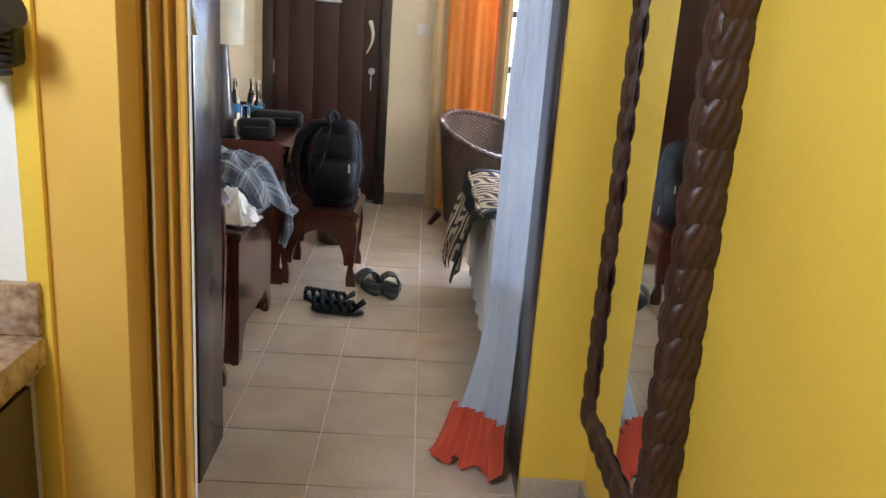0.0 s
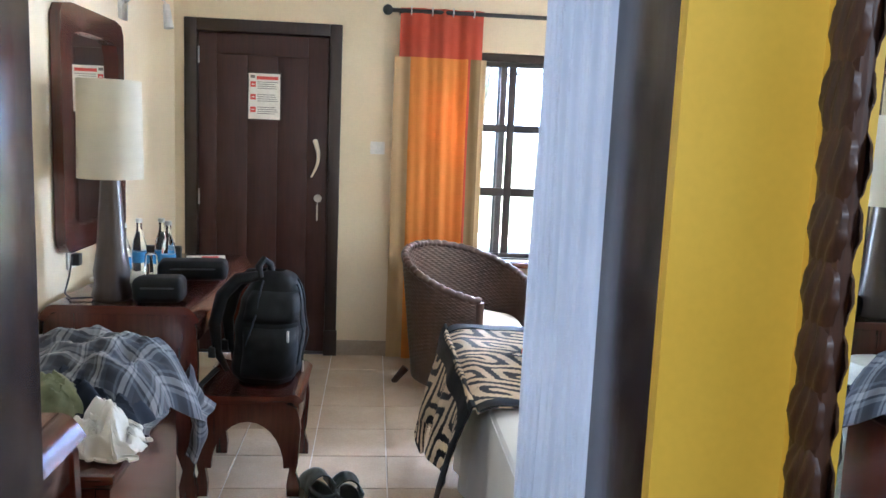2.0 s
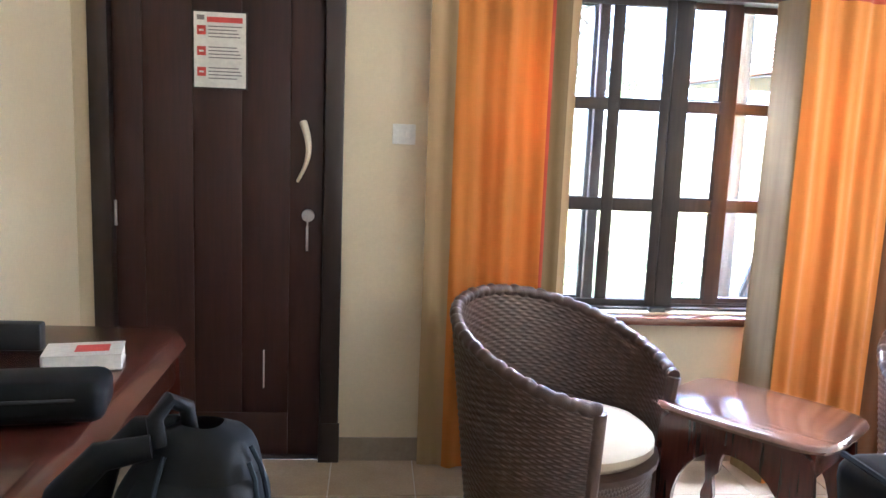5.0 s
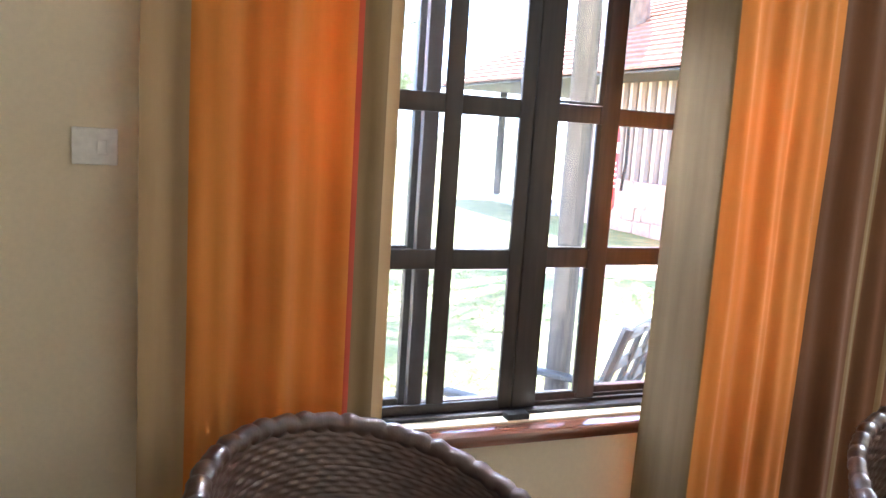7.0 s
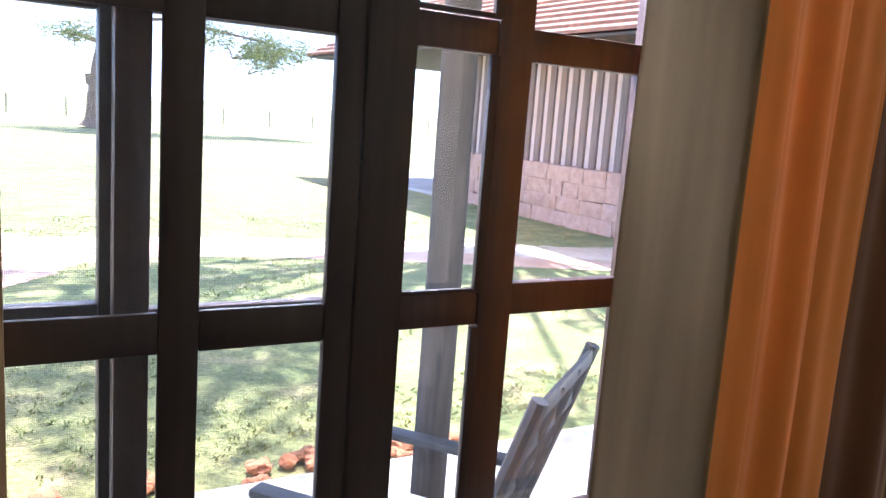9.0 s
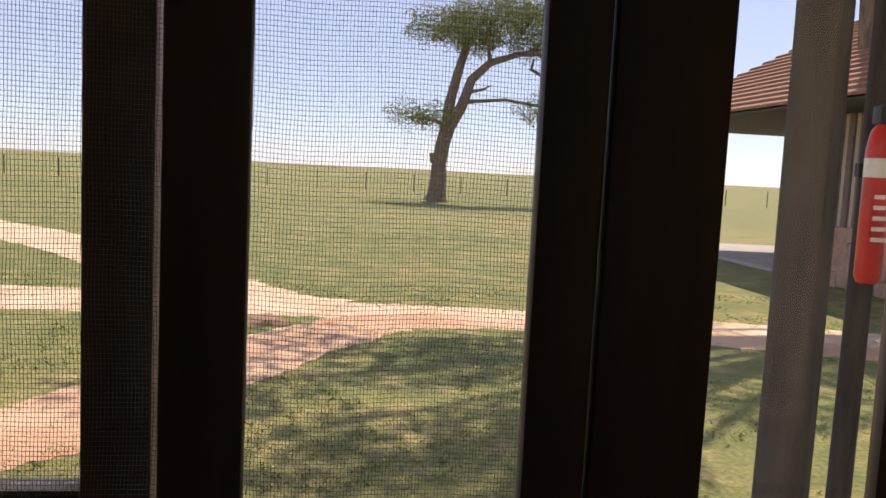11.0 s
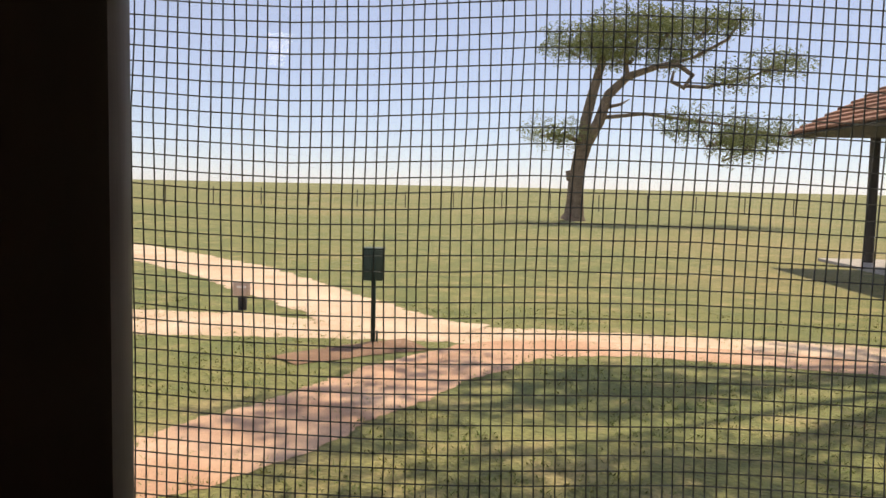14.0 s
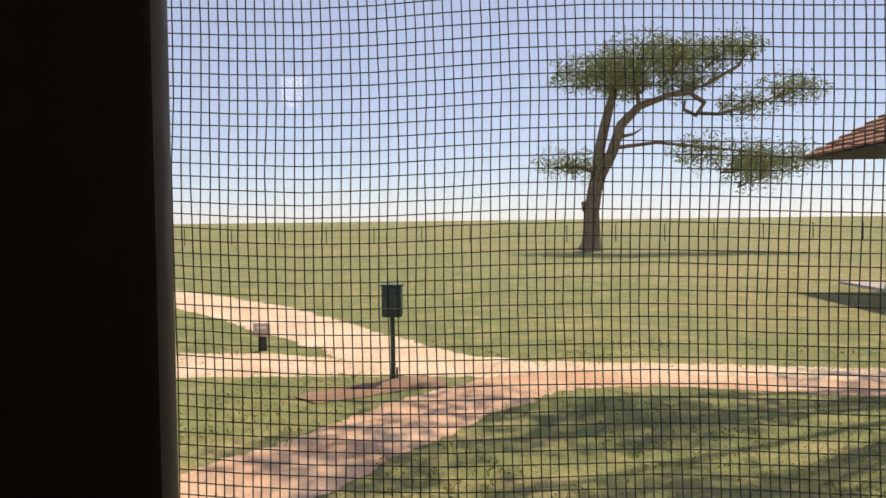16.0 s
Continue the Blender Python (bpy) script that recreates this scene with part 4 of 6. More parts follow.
def build_wicker_chair(x, y, turn, first=None):
    if first:
        return copy_thing(first, pose(x, y, 0, 0, 0, turn))
    c = thing("wicker_armchair", (x, y, 0), "brown woven wicker tub armchair with a cream seat pad", "armchair", "wicker armchairs", turn=turn)
    # open towards -y; the rim is high behind and falls to the arms
    half = radians(138)

    def rim(a):
        return 0.575 + 0.225 * max(0, math.cos(a * 0.62)) ** 1.5

    def wall(u, v, off=0.0):
        a = (u * 2 - 1) * half
        z = 0.06 + (rim(a) - 0.06) * v
        r = 0.325 + 0.06 * v + 0.02 * max(0, math.cos(a)) * v + off
        return (r * math.sin(a) * 1.02, r * math.cos(a), z)
    NU, NV = 360, 200

    def outer(u, v):
        p = Vector(wall(u, v))
        n = Vector((p.x, p.y, 0)).normalized()
        return p + n * weave(u * 70, v * 56, 0.0036)

    def inner(u, v):
        p = Vector(wall(1 - u, v, -0.028))
        n = Vector((p.x, p.y, 0)).normalized()
        return p - n * weave(u * 70, v * 56, 0.0036)
    part("shell", grid(outer, NU, NV), "wicker", c)
    part("lining", grid(inner, NU, NV), "wicker", c)
    pts = [Vector(wall(k / 240, 1.0, -0.014)) for k in range(241)]
    part("rim", tube([p + Vector((0, 0, 0.003 + 0.003 * math.sin(k * 0.9))) for k, p in enumerate(pts)], [0.0225 + 0.0016 * math.sin(k * 1.35) for k in range(241)], 10), "wicker", c)
    for u in (0.0, 1.0):
        part("front_post", tube([Vector(wall(u, v / 8, -0.012)) for v in range(9)], 0.024, 9), "wicker", c)

    def apron(u, v):
        a0, a1 = Vector(wall(0, 0.0)), Vector(wall(1, 0.0))
        p = a0.lerp(a1, u)
        p.z = 0.06 + 0.27 * v
        p.y -= 0.05 * math.sin(math.pi * u)
        p.y -= weave(u * 60, v * 16, 0.005)
        return p
    part("apron", grid(apron, 120, 32, 0.02), "wicker", c)
    part("seat_deck", lathe([(0.30, 0.30), (0.33, 0.31), (0.33, 0.33), (0.30, 0.335)], 28), "wicker", c)
    bm = lathe([(0.05, 0.337), (0.262, 0.338), (0.285, 0.36), (0.285, 0.385), (0.262, 0.41), (0.15, 0.432), (0.04, 0.436)], 36)
    for v in bm.verts:
        v.co.y -= 0.03
        v.co.z += 0.006 * noise.noise(v.co * 9)
    part("seat_pad", bm, "cream", c, "cream cotton seat pad")
    for sx in (-1, 1):
        for yy, k in ((-0.24, 1), (0.27, 1)):
            part("leg", tube([(sx * 0.24, yy, 0.09), (sx * 0.27, yy * 1.1, 0.04), (sx * 0.285, yy * 1.2, 0.0)], [0.024, 0.02, 0.018], 9), "carved", c)
    return c


def build_side_table():
    t = thing("side_table", (1.55, 6.09, 0), "low polished brown wooden side table with rounded corners", "side table", turn=-49.7)

    def ring(a, b, z, n=56):
        out = []
        for k in range(n):
            c, q = math.cos(k * math.tau / n), math.sin(k * math.tau / n)
            out.append((a * math.copysign(abs(c) ** 0.42, c), b * math.copysign(abs(q) ** 0.42, q), z))
        return out

    def stack(levels):
        bm = bmesh.new()
        rings = [[bm.verts.new(p) for p in ring(*lv)] for lv in levels]
        for a, b in zip(rings, rings[1:]):
            for k in range(len(a)):
                bm.faces.new((a[k], a[(k + 1) % len(a)], b[(k + 1) % len(b)], b[k]))
        bm.faces.new(rings[0][::-1]), bm.faces.new(rings[-1])
        return bm
    part("tabletop", stack([(0.29, 0.215, 0.470), (0.305, 0.23, 0.474), (0.312, 0.237, 0.486), (0.305, 0.23, 0.498), (0.295, 0.22, 0.502)]), "tabletop", t)
    for sy in (-1, 1):
        part("apron", extruded(arch_panel(-0.26, 0.26, 0.469, 0, 0.06, 0.085), sy * 0.185 - 0.015, sy * 0.185 + 0.015, 0.003), "deskv", t)
    for sx in (-1, 1):
        part("apron", boxes((sx * 0.24 - 0.012, sx * 0.24 + 0.012, -0.17, 0.17, 0.38, 0.469), bevel=0.003), "deskv", t)


def build_bed():
    b = thing("bed", (0, 0, 0), "bed with white sheets and a dark wooden base", "bed")
    part("base", boxes((0.74, 2.22, 3.1, 5.02, 0.12, 0.34), bevel=0.015), "desk", b)
    for x in (0.78, 2.18):
        for y in (3.14, 4.98):
            part("leg", tube([(x, y, 0), (x, y, 0.12)], [0.025, 0.035], 10), "deskv", b)
    part("mattress", boxes((0.71, 2.25, 3.09, 5.05, 0.34, 0.60), bevel=0.06), "white_cloth", b)
    part("valance", grid(lambda u, v: (0.715 - 0.012 * math.sin(u * 60) * (1 - v) - 0.02 * (1 - v), 3.12 + 1.9 * u, 0.10 + 0.48 * v), 120, 10, 0.004), "white_cloth", b)
    part("headboard", boxes((0.92, 2.26, 3.035, 3.085, 0.1, 1.0), bevel=0.02), "deskv", b)
    # patterned throw over the foot of the bed, hanging over the side and the end
    t = thing("bed_throw", (0, 0, 0), "black and cream key-patterned throw draped over the bed's foot", "throw")
    X0, X1, Y0, Y1, ZT = 0.66, 2.29, 4.02, 5.09, 0.625
    side = 0.40

    def f(u, v):
        # u runs across from the hanging side, v from the middle of the bed over its end
        su, sv = -side + (X1 - X0 + side) * u, (Y1 - Y0 + 0.36) * v
        over = max(0, sv - (Y1 - Y0))
        hang = max(0, -su)
        y = Y0 + min(sv, Y1 - Y0) + 0.10 * (1 - math.exp(-over * 5)) * 0.6
        x = X0 + max(su, 0) - 0.13 * (1 - math.exp(-hang * 3.2))
        r = 0.06
        z = ZT - (max(0, hang - 0.03) + max(0, over - 0.03)) * 0.93
        if hang == 0 and su < r:
            z -= (r - su) ** 2 / r * 0.35
        z += 0.009 * noise.noise(Vector((su * 5, sv * 5, 0))) + 0.004 * noise.noise(Vector((su * 13, sv * 13, 2)))
        x -= 0.028 * hang / side * math.sin(sv * 15 + 1)
        y += 0.03 * over / 0.36 * math.sin(su * 14)
        return (x, y, z)
    W, L = X1 - X0 + side, Y1 - Y0 + 0.36
    NU, NV = 330, 240
    cloth_ob = part("cloth", grid(f, NU, NV, 0.005, lambda u, v: (u * W, v * L)), "throw", t)
    key = ("########", "#.......", "#.#####.", "#.#...#.", "#.#.###.", "#.#.....", "#.######", "........")

    def woven(x, y):
        w1 = 0.012 * noise.noise(Vector((x * 7, y * 7, 1))) + 0.004 * noise.noise(Vector((x * 25, y * 25, 5)))
        w2 = 0.012 * noise.noise(Vector((x * 7, y * 7, 8))) + 0.004 * noise.noise(Vector((x * 25, y * 25, 9)))
        p, q = (x + w1 + 0.22 * y) / 0.030, (y + w2 + 0.32 * x) / 0.026
        hits = 0
        for dx in (-0.28, 0, 0.28):
            for dy in (-0.28, 0, 0.28):
                row = math.floor(q + dy)
                hits += key[row % 8][int(math.floor(p + dx) + 3 * (row // 8)) % 8] == "#"
        return hits / 9
    values = [woven(W * i / NU, L * j / NV) for j in range(NV + 1) for i in range(NU + 1)]
    layer = cloth_ob.data.attributes.new("key_pattern", "FLOAT", "POINT")
    layer.data.foreach_set("value", values + values)
    part("border", grid(lambda u, v: Vector(f(u, v * 0.045)) + Vector((0, -0.004, 0.006)), 330, 10, 0.004), "black_cloth", t, "plain black border")
    part("border", grid(lambda u, v: Vector(f(u, 0.70 + v * 0.07)) + Vector((0, 0.002, 0.005)), 330, 16, 0.003), "black_cloth", t, "plain black border")
    part("border", grid(lambda u, v: Vector(f(0.14 + u * 0.035, v)) + Vector((-0.004, 0, 0.005)), 12, 240, 0.003), "black_cloth", t, "plain black border")


def build_net():
    n = thing("mosquito_net", (0, 0, 0), "white gathered bed net with a brick-red hem on the floor", "bed net")

    def f(u, v):
        # gathered bundle; v rises from the floor
        low = max(0, 0.16 - v) / 0.16
        k = 0.6 + 0.8 * noise.noise(Vector((u * 4, 3.3, v)))
        fold = 0.011 * k * math.sin(u * 34 + 3 * noise.noise(Vector((u * 5, v * 2, 0)))) * (1 + 1.6 * low) + 0.004 * math.sin(u * 90 + v * 5) + 0.014 * noise.noise(Vector((u * 5, v * 4, 1)))
        x = 0.645 + 0.02 * v - 0.11 * low ** 1.5 * (1 - 0.6 * u) + 0.085 * u
        y = 3.30 - 0.26 * u - 0.24 * low + 0.10 * low * u
        return (x + 0.75 * fold, y + 0.65 * fold, 0.06 + 2.6 * v)
    part("drape", grid(f, 150, 60, 0.001), "net", n)

    def hem(u, v):
        p = Vector(f(u, 0.0))
        p.y -= 0.10 * (1 - v) + 0.02 * math.sin(u * 9)
        p.x -= 0.08 * (1 - v) * (1 - u)
        p.z = 0.012 + 0.16 * v ** 1.6 + 0.02 * math.sin(u * 21) * (1 - v) + 0.02 * (1 - v)
        return p
    part("hem", grid(hem, 80, 12, 0.004), "red", n, "brick-red cotton hem")


def build_suitcase():
    s = thing("suitcase", (1.42, 4.67, 0.635), "open black soft suitcase stuffed with clothes on the bed", "suitcase", turn=2)
    bm = bmesh.new()
    box(bm, -0.32, 0.34, -0.26, 0.26, 0, 0.225, bevel=0.05, seg=4)
    for v in bm.verts:
        v.co.x -= 0.04 * (v.co.z / 0.235) * (v.co.x < 0)
    part("shell", bm, "black_cloth", s)
    bm = bmesh.new()
    tilt = pose(0.10, 0.03, 0.155, 3, 14, -6)

    def sagging(x0, x1, y0, y1, z0, z1, bevel):
        bm = box(bmesh.new(), x0, x1, y0, y1, z0, z1, bevel=bevel, seg=3)
        bmesh.ops.subdivide_edges(bm, edges=bm.edges[:], cuts=2, use_grid_fill=True)
        for v in bm.verts:
            v.co.z += 0.02 * noise.noise(Vector((v.co.x * 5, v.co.y * 5, 0))) + 0.006 * noise.noise(Vector((v.co.x * 15, v.co.y * 15, 0))) - 0.12 * max(0, v.co.x) ** 2
        bmesh.ops.transform(bm, matrix=tilt, verts=bm.verts[:])
        return bm
    bm.free()
    part("lid", sagging(-0.33, 0.32, -0.22, 0.25, 0, 0.055, 0.025), "grey_cloth", s, "dark grey-blue lid with zipped pocket")
    part("lid_pocket", sagging(-0.31, 0.29, -0.20, 0.22, 0.050, 0.088, 0.018), "grey_cloth", s)
    part("lid_flap", sagging(-0.20, 0.25, -0.16, 0.16, 0.084, 0.106, 0.01), "grey_cloth", s)
    part("zip_puller", boxes((-0.11, -0.10, -0.20, -0.188, 0.245, 0.268), bevel=0.003), "steel", s)
    part("zip", tube([(-0.34, -0.25, 0.2), (-0.36, -0.1, 0.235), (-0.36, 0.2, 0.235)], 0.006, 6), "grey_cloth", s)
    part("front_panel", boxes((-0.10, 0.24, -0.267, -0.255, 0.10, 0.165), bevel=0.004), "grey_cloth", s)
    part("wheel_housing", boxes((-0.245, -0.15, -0.272, -0.25, 0.0, 0.075), bevel=0.008), "black", s)
    part("handle", tube([(-0.1, -0.262, 0.12), (-0.08, -0.29, 0.1), (0.08, -0.29, 0.1), (0.1, -0.262, 0.12)], 0.011, 8), "black", s)
    for x, z in ((-0.20, 0.11), (-0.12, 0.07), (-0.08, 0.125), (-0.06, 0.03), (-0.23, 0.05), (-0.19, 0.05)):
        bm = bmesh.new()
        bmesh.ops.create_uvsphere(bm, u_segments=8, v_segments=6, radius=0.006, matrix=pose(x, -0.262, z))
        part("rivet", bm, "steel", s)
    for x in (-0.2, 0.3):
        part("wheel", tube([(x - 0.015, -0.275, 0.03), (x + 0.015, -0.275, 0.03)], 0.025, 14), "black", s)
    heap("clothes", "linen", (1.16, 4.68, 0.835), (0.075, 0.14, 0.045), "folded cream clothes in the suitcase", "clothes", 3.3, rough=0.012, n=24)
    heap("red_garment", "darkred", (1.235, 4.53, 0.845), (0.07, 0.06, 0.04), "crumpled red garment in the suitcase", "clothes", 5.1, rough=0.03, n=24)


def build_torch():
    t = thing("torch", (0.935, 4.575, 0.645), "small black torch with an orange-red head on the throw", "torch", turn=57)
    part("barrel", tube([(0.02, 0, 0.016), (0.09, 0, 0.016)], 0.016, 12), "black", t)
    part("head", tube([(-0.03, 0, 0.018), (0.02, 0, 0.018)], [0.022, 0.019], 14), "redpl", t)
    part("grip", boxes((0.05, 0.11, -0.03, 0.03, 0.012, 0.038), bevel=0.008), "black", t)
    part("lanyard", tube([(-0.02, 0.05, 0.004), (-0.05, 0.07, 0.004), (-0.06, 0.02, 0.004), (0.0, -0.03, 0.01), (0.06, -0.03, 0.02)], 0.003, 6), "black", t)


def shoe(name, at, turn, label, category, group, strappy=False):
    s = thing(name, at, label, category, group, turn=turn)

    def sole(u, v):
        a = u * math.tau
        w = 0.046 + 0.008 * math.sin(a)
        return (w * math.cos(a), 0.13 * math.sin(a), 0.022 * v)
    bm = lathe([(0.05, 0), (0.054, 0.006), (0.054, 0.018), (0.05, 0.024)], 24)
    for v in bm.verts:
        v.co.y *= 2.55
        v.co.x *= 0.92 + 0.9 * v.co.y
    part("sole", bm, "rubber", s)
    if strappy:
        for k in range(5):
            y = -0.08 + 0.045 * k
            pts = [(-0.046, y, 0.02), (-0.035, y + 0.012, 0.05), (0, y + 0.02, 0.062), (0.035, y + 0.008, 0.05), (0.046, y, 0.02)]
            part("strap", tube(pts, 0.011, 7), "black_cloth", s)
        part("strap", tube([(-0.044, -0.09, 0.03), (-0.05, -0.12, 0.06), (0, -0.14, 0.065), (0.05, -0.12, 0.06), (0.044, -0.09, 0.03)], 0.009, 7), "black_cloth", s)
    else:
        def upper(u, v):
            a = (u * 2 - 1) * radians(100)
            y = 0.135 - 0.16 * v
            w = 0.05 * math.sin(math.pi * min(1, 0.18 + 0.5 * (1 - abs(v - 0.6)))) + 0.004
            hgt = 0.03 + 0.05 * math.sin(math.pi * 0.5 * min(1, v * 1.4 + 0.15))
            return (w * math.sin(a), y, 0.02 + max(0, math.cos(a)) * hgt)
        part("upper", grid(upper, 20, 14, 0.006), "rubber", s)
        for k in range(7):
            bm = bmesh.new()
            bmesh.ops.create_cone(bm, cap_ends=True, segments=10, radius1=0.006, radius2=0.006, depth=0.004, matrix=pose(-0.022 + 0.022 * (k % 3), 0.10 - 0.025 * (k // 3), 0.071 + 0.012 * (k // 3) - 0.014 * (k % 3 != 1)))
            part("vent", bm, "black", s)
        part("heel_strap", tube([(-0.045, 0.0, 0.06), (-0.05, -0.07, 0.065), (-0.03, -0.125, 0.062), (0.03, -0.125, 0.062), (0.05, -0.07, 0.065), (0.045, 0.0, 0.06)], 0.009, 7), "rubber", s)


def build_wall_mirror():
    m = thing("wall_mirror", (WX + 0.004, 5.25, 1.43), "mirror in a dark red-brown wooden frame over the desk", "mirror")
    # y runs along the wall; the upper edge sweeps down at its ends
    def outline(k):
        hy, hz = 0.39 - k, 0.495 - k
        return [(-hy, -hz + 0.07)] + [(-hy + 0.07 - 0.07 * math.cos(a), -hz + 0.07 - 0.07 * math.sin(a)) for a in (0.5, 1.1)] + [(-hy + 0.07, -hz), (hy - 0.07, -hz)] + [(hy - 0.07 + 0.07 * math.sin(a), -hz + 0.07 - 0.07 * math.cos(a)) for a in (0.5, 1.1)] + [(hy, -hz + 0.07), (hy, hz - 0.06), (hy - 0.03, hz - 0.015), (hy - 0.12, hz), (-hy + 0.12, hz), (-hy + 0.03, hz - 0.015), (-hy, hz - 0.06)]
    bm = bmesh.new()
    outer, inner = outline(0), outline(0.10)
    loops = []
    for x, pts in ((0.0, outer), (0.04, outer), (0.045, inner), (0.012, inner)):
        loops.append([bm.verts.new((x, y, z)) for y, z in pts])
    for a, b in zip(loops, loops[1:]):
        n = len(a)
        for k in range(n):
            bm.faces.new((a[k], b[k], b[(k + 1) % n], a[(k + 1) % n]))
    bmesh.ops.recalc_face_normals(bm, faces=bm.faces[:])
    part("mirror_frame", bm, "deskv", m)
    bm = bmesh.new()
    bm.faces.new([bm.verts.new((0.012, y, z)) for y, z in outline(0.098)][::-1])
    bmesh.ops.recalc_face_normals(bm, faces=bm.faces[:])
    g = part("mirror_glass", bm, "mirror", m)


def build_carved_mirror():
    """Mirror in a carved frame, hung on the yellow wall and leaning a little from it."""
    m = thing("carved_mirror", (0.93, 2.15, 0.30), "tall mirror in a carved brown wooden frame on the yellow wall", "mirror")
    m.matrix_basis = pose(0.934, 2.274, 0.37)
    hy, H, w = 0.312, 1.60, 0.072
    part("backing", boxes((-0.049, -0.002, -hy + 0.02, hy - 0.02, 0.02, H - 0.02)), "carved", m)
    part("mirror_glass", boxes((-0.054, -0.0495, -hy + w - 0.01, hy - w + 0.01, w - 0.01, H - w + 0.01)), "mirror", m)
    for y0, y1, z0, z1, name in ((-hy, -hy + w - 0.004, 0, H, "stile"), (hy - w + 0.004, hy, 0, H, "stile"), (-hy + w - 0.004, hy - w + 0.004, 0, w, "rail"), (-hy + w - 0.004, hy - w + 0.004, H - w, H, "rail")):
        part(name, boxes((-0.066, -0.0, y0, y1, z0, z1), bevel=0.008), "carved", m)
    # carved leaves along the edges
    bm = bmesh.new()

    def leaf():
        def f(u, v):
            a, b = u * 2 - 1, v
            wd = 0.040 * math.sin(math.pi * min(1, 0.12 + b * 0.8)) ** 0.45
            e = (1 - a ** 4) * math.sin(math.pi * (0.06 + 0.88 * b)) ** 0.7
            return (0.004 - 0.010 * e ** 0.5 - 0.0024 * e * math.sin(a * 11 + 9 * b), a * wd * (1 + 0.05 * math.sin(b * 19)), b * 0.088)
        return grid(f, 18, 12)
    proto = None
    k = 0
    for y in (-hy + w / 2, hy - w / 2):
        for i in range(20):
            if proto is None:
                proto = part("carved_leaf", leaf(), "carved", m)
                proto.matrix_basis = pose(-0.0655, y, 0.005, 0, 0, 0)
            else:
                c = new("carved_leaf", proto.data)
                c.parent = m
                c.matrix_basis = pose(-0.0655, y + 0.004 * math.sin(i * 2.3), 0.005 + i * 0.08, 3 * math.sin(i * 1.7), 0, 0)
    for i in range(20):
        c = new("carved_leaf", proto.data)
        c.parent = m
        c.matrix_basis = pose(-0.033, -hy - 0.0005, 0.045 + i * 0.076, 0, 4 * math.sin(i * 2.1), 90)
    for z in (w / 2, H - w / 2):
        for i in range(5):
            c = new("carved_leaf", proto.data)
            c.parent = m
            c.matrix_basis = pose(-0.0655, -hy + w + 0.005 + i * 0.085, z, -90, 0, 0)


def build_bathroom():
    v = thing("vanity", (-0.58, 1.486, 0), "brown granite vanity counter on a dark cabinet", "vanity")
    part("countertop", boxes((-0.36, 0.295, -0.85, 0.40, 0.785, 0.85), bevel=0.012), "granite", v)
    part("upstand", boxes((-0.36, 0.29, 0.38, 0.40, 0.85, 0.948), bevel=0.004), "granite", v)
    part("cabinet", boxes((-0.34, 0.26, -0.83, 0.38, 0.08, 0.785), bevel=0.006), "frame", v)
    part("plinth", boxes((-0.34, 0.22, -0.83, 0.38, 0.0, 0.08)), "frame", v)
    for y in (-0.8, -0.2):
        d = part("cabinet_door", boxes((0.26, 0.278, y, y + 0.56, 0.1, 0.765), bevel=0.004), "frame", v)
        part("handle", boxes((0.278, 0.295, y + 0.48, y + 0.5, 0.45, 0.57), bevel=0.003), "steel", d)
    h = thing("hair_dryer", (-0.335, 1.878, 1.30), "black wall-hung hair dryer with a coiled cord", "hair dryer")
    part("holder", boxes((-0.05, 0.05, -0.03, 0.01, 0.02, 0.13), bevel=0.012), "black", h)
    part("body", tube([(0, -0.05, 0.09), (0.07, -0.07, 0.11)], [0.035, 0.028], 14), "black", h)
    part("coiled_cord", tube([(0.02 + 0.018 * math.cos(k * 0.9), -0.03 + 0.018 * math.sin(k * 0.9), 0.09 - 0.0016 * k) for k in range(55)], 0.0045, 6), "black", h)
    c = thing("wardrobe_curtain", (0, 0, 0), "yellow cotton curtain gathered at the wardrobe opening", "curtain")

    def f(u, v):
        x = -0.178 + 0.098 * u
        return (x + 0.006 * math.sin(u * 40), 2.045 + 0.02 * u + 0.022 * math.sin(u * 24 + 0.6 * math.sin(3 * v)) * (1.0 - 0.3 * v), 0.02 + 2.3 * v)
    part("cloth", grid(f, 90, 30, 0.003), "yellow_cloth", c)
    part("edge_piping", tube([Vector(f(1.0, v / 20)) + Vector((0.004, 0.002, 0)) for v in range(21)], 0.003, 6), "white_cloth", c, "white edge piping")
    part("draw_cord", tube([(-0.142 + 0.004 * math.sin(k * 0.3) + 0.0012 * k, 2.015 - 0.0006 * k, 2.3 - 2.2 * k / 20) for k in range(21)], 0.0025, 6), "white_cloth", c, "white draw cord")
    r = thing("wardrobe_rail", (0, 0, 0), "steel hanging rail inside the wardrobe", "rail")
    part("rail", tube([(-0.45, 2.0, 1.95), (-0.45, 2.83, 1.95)], 0.012, 10), "steel", r)
    g = thing("hanging_garment", (-0.385, 2.62, 0), "white garment hanging in the open wardrobe", "garment")

    def gf(u, v):
        a = u * 2 - 1
        w = 0.10 + 0.07 * (1 - v)
        return (a * w, 0.03 * math.sin(u * 9 + v * 4), 1.40 + 0.5 * v + 0.04 * math.sin(u * 5) * (1 - v))
    part("cloth", grid(gf, 40, 30, 0.004), "white_cloth", g)
    part("hanger", tube([(-0.09, 0, 1.88), (0, 0, 1.93), (0, 0, 1.965), (-0.09, 0, 1.975)], 0.004, 6), "steel", g)
    setting(part("wall_wardrobe_back", boxes((-1.02, -0.98, 2.0, 2.83, 0, CEIL)), "white"), "pale wardrobe back wall", "wall")


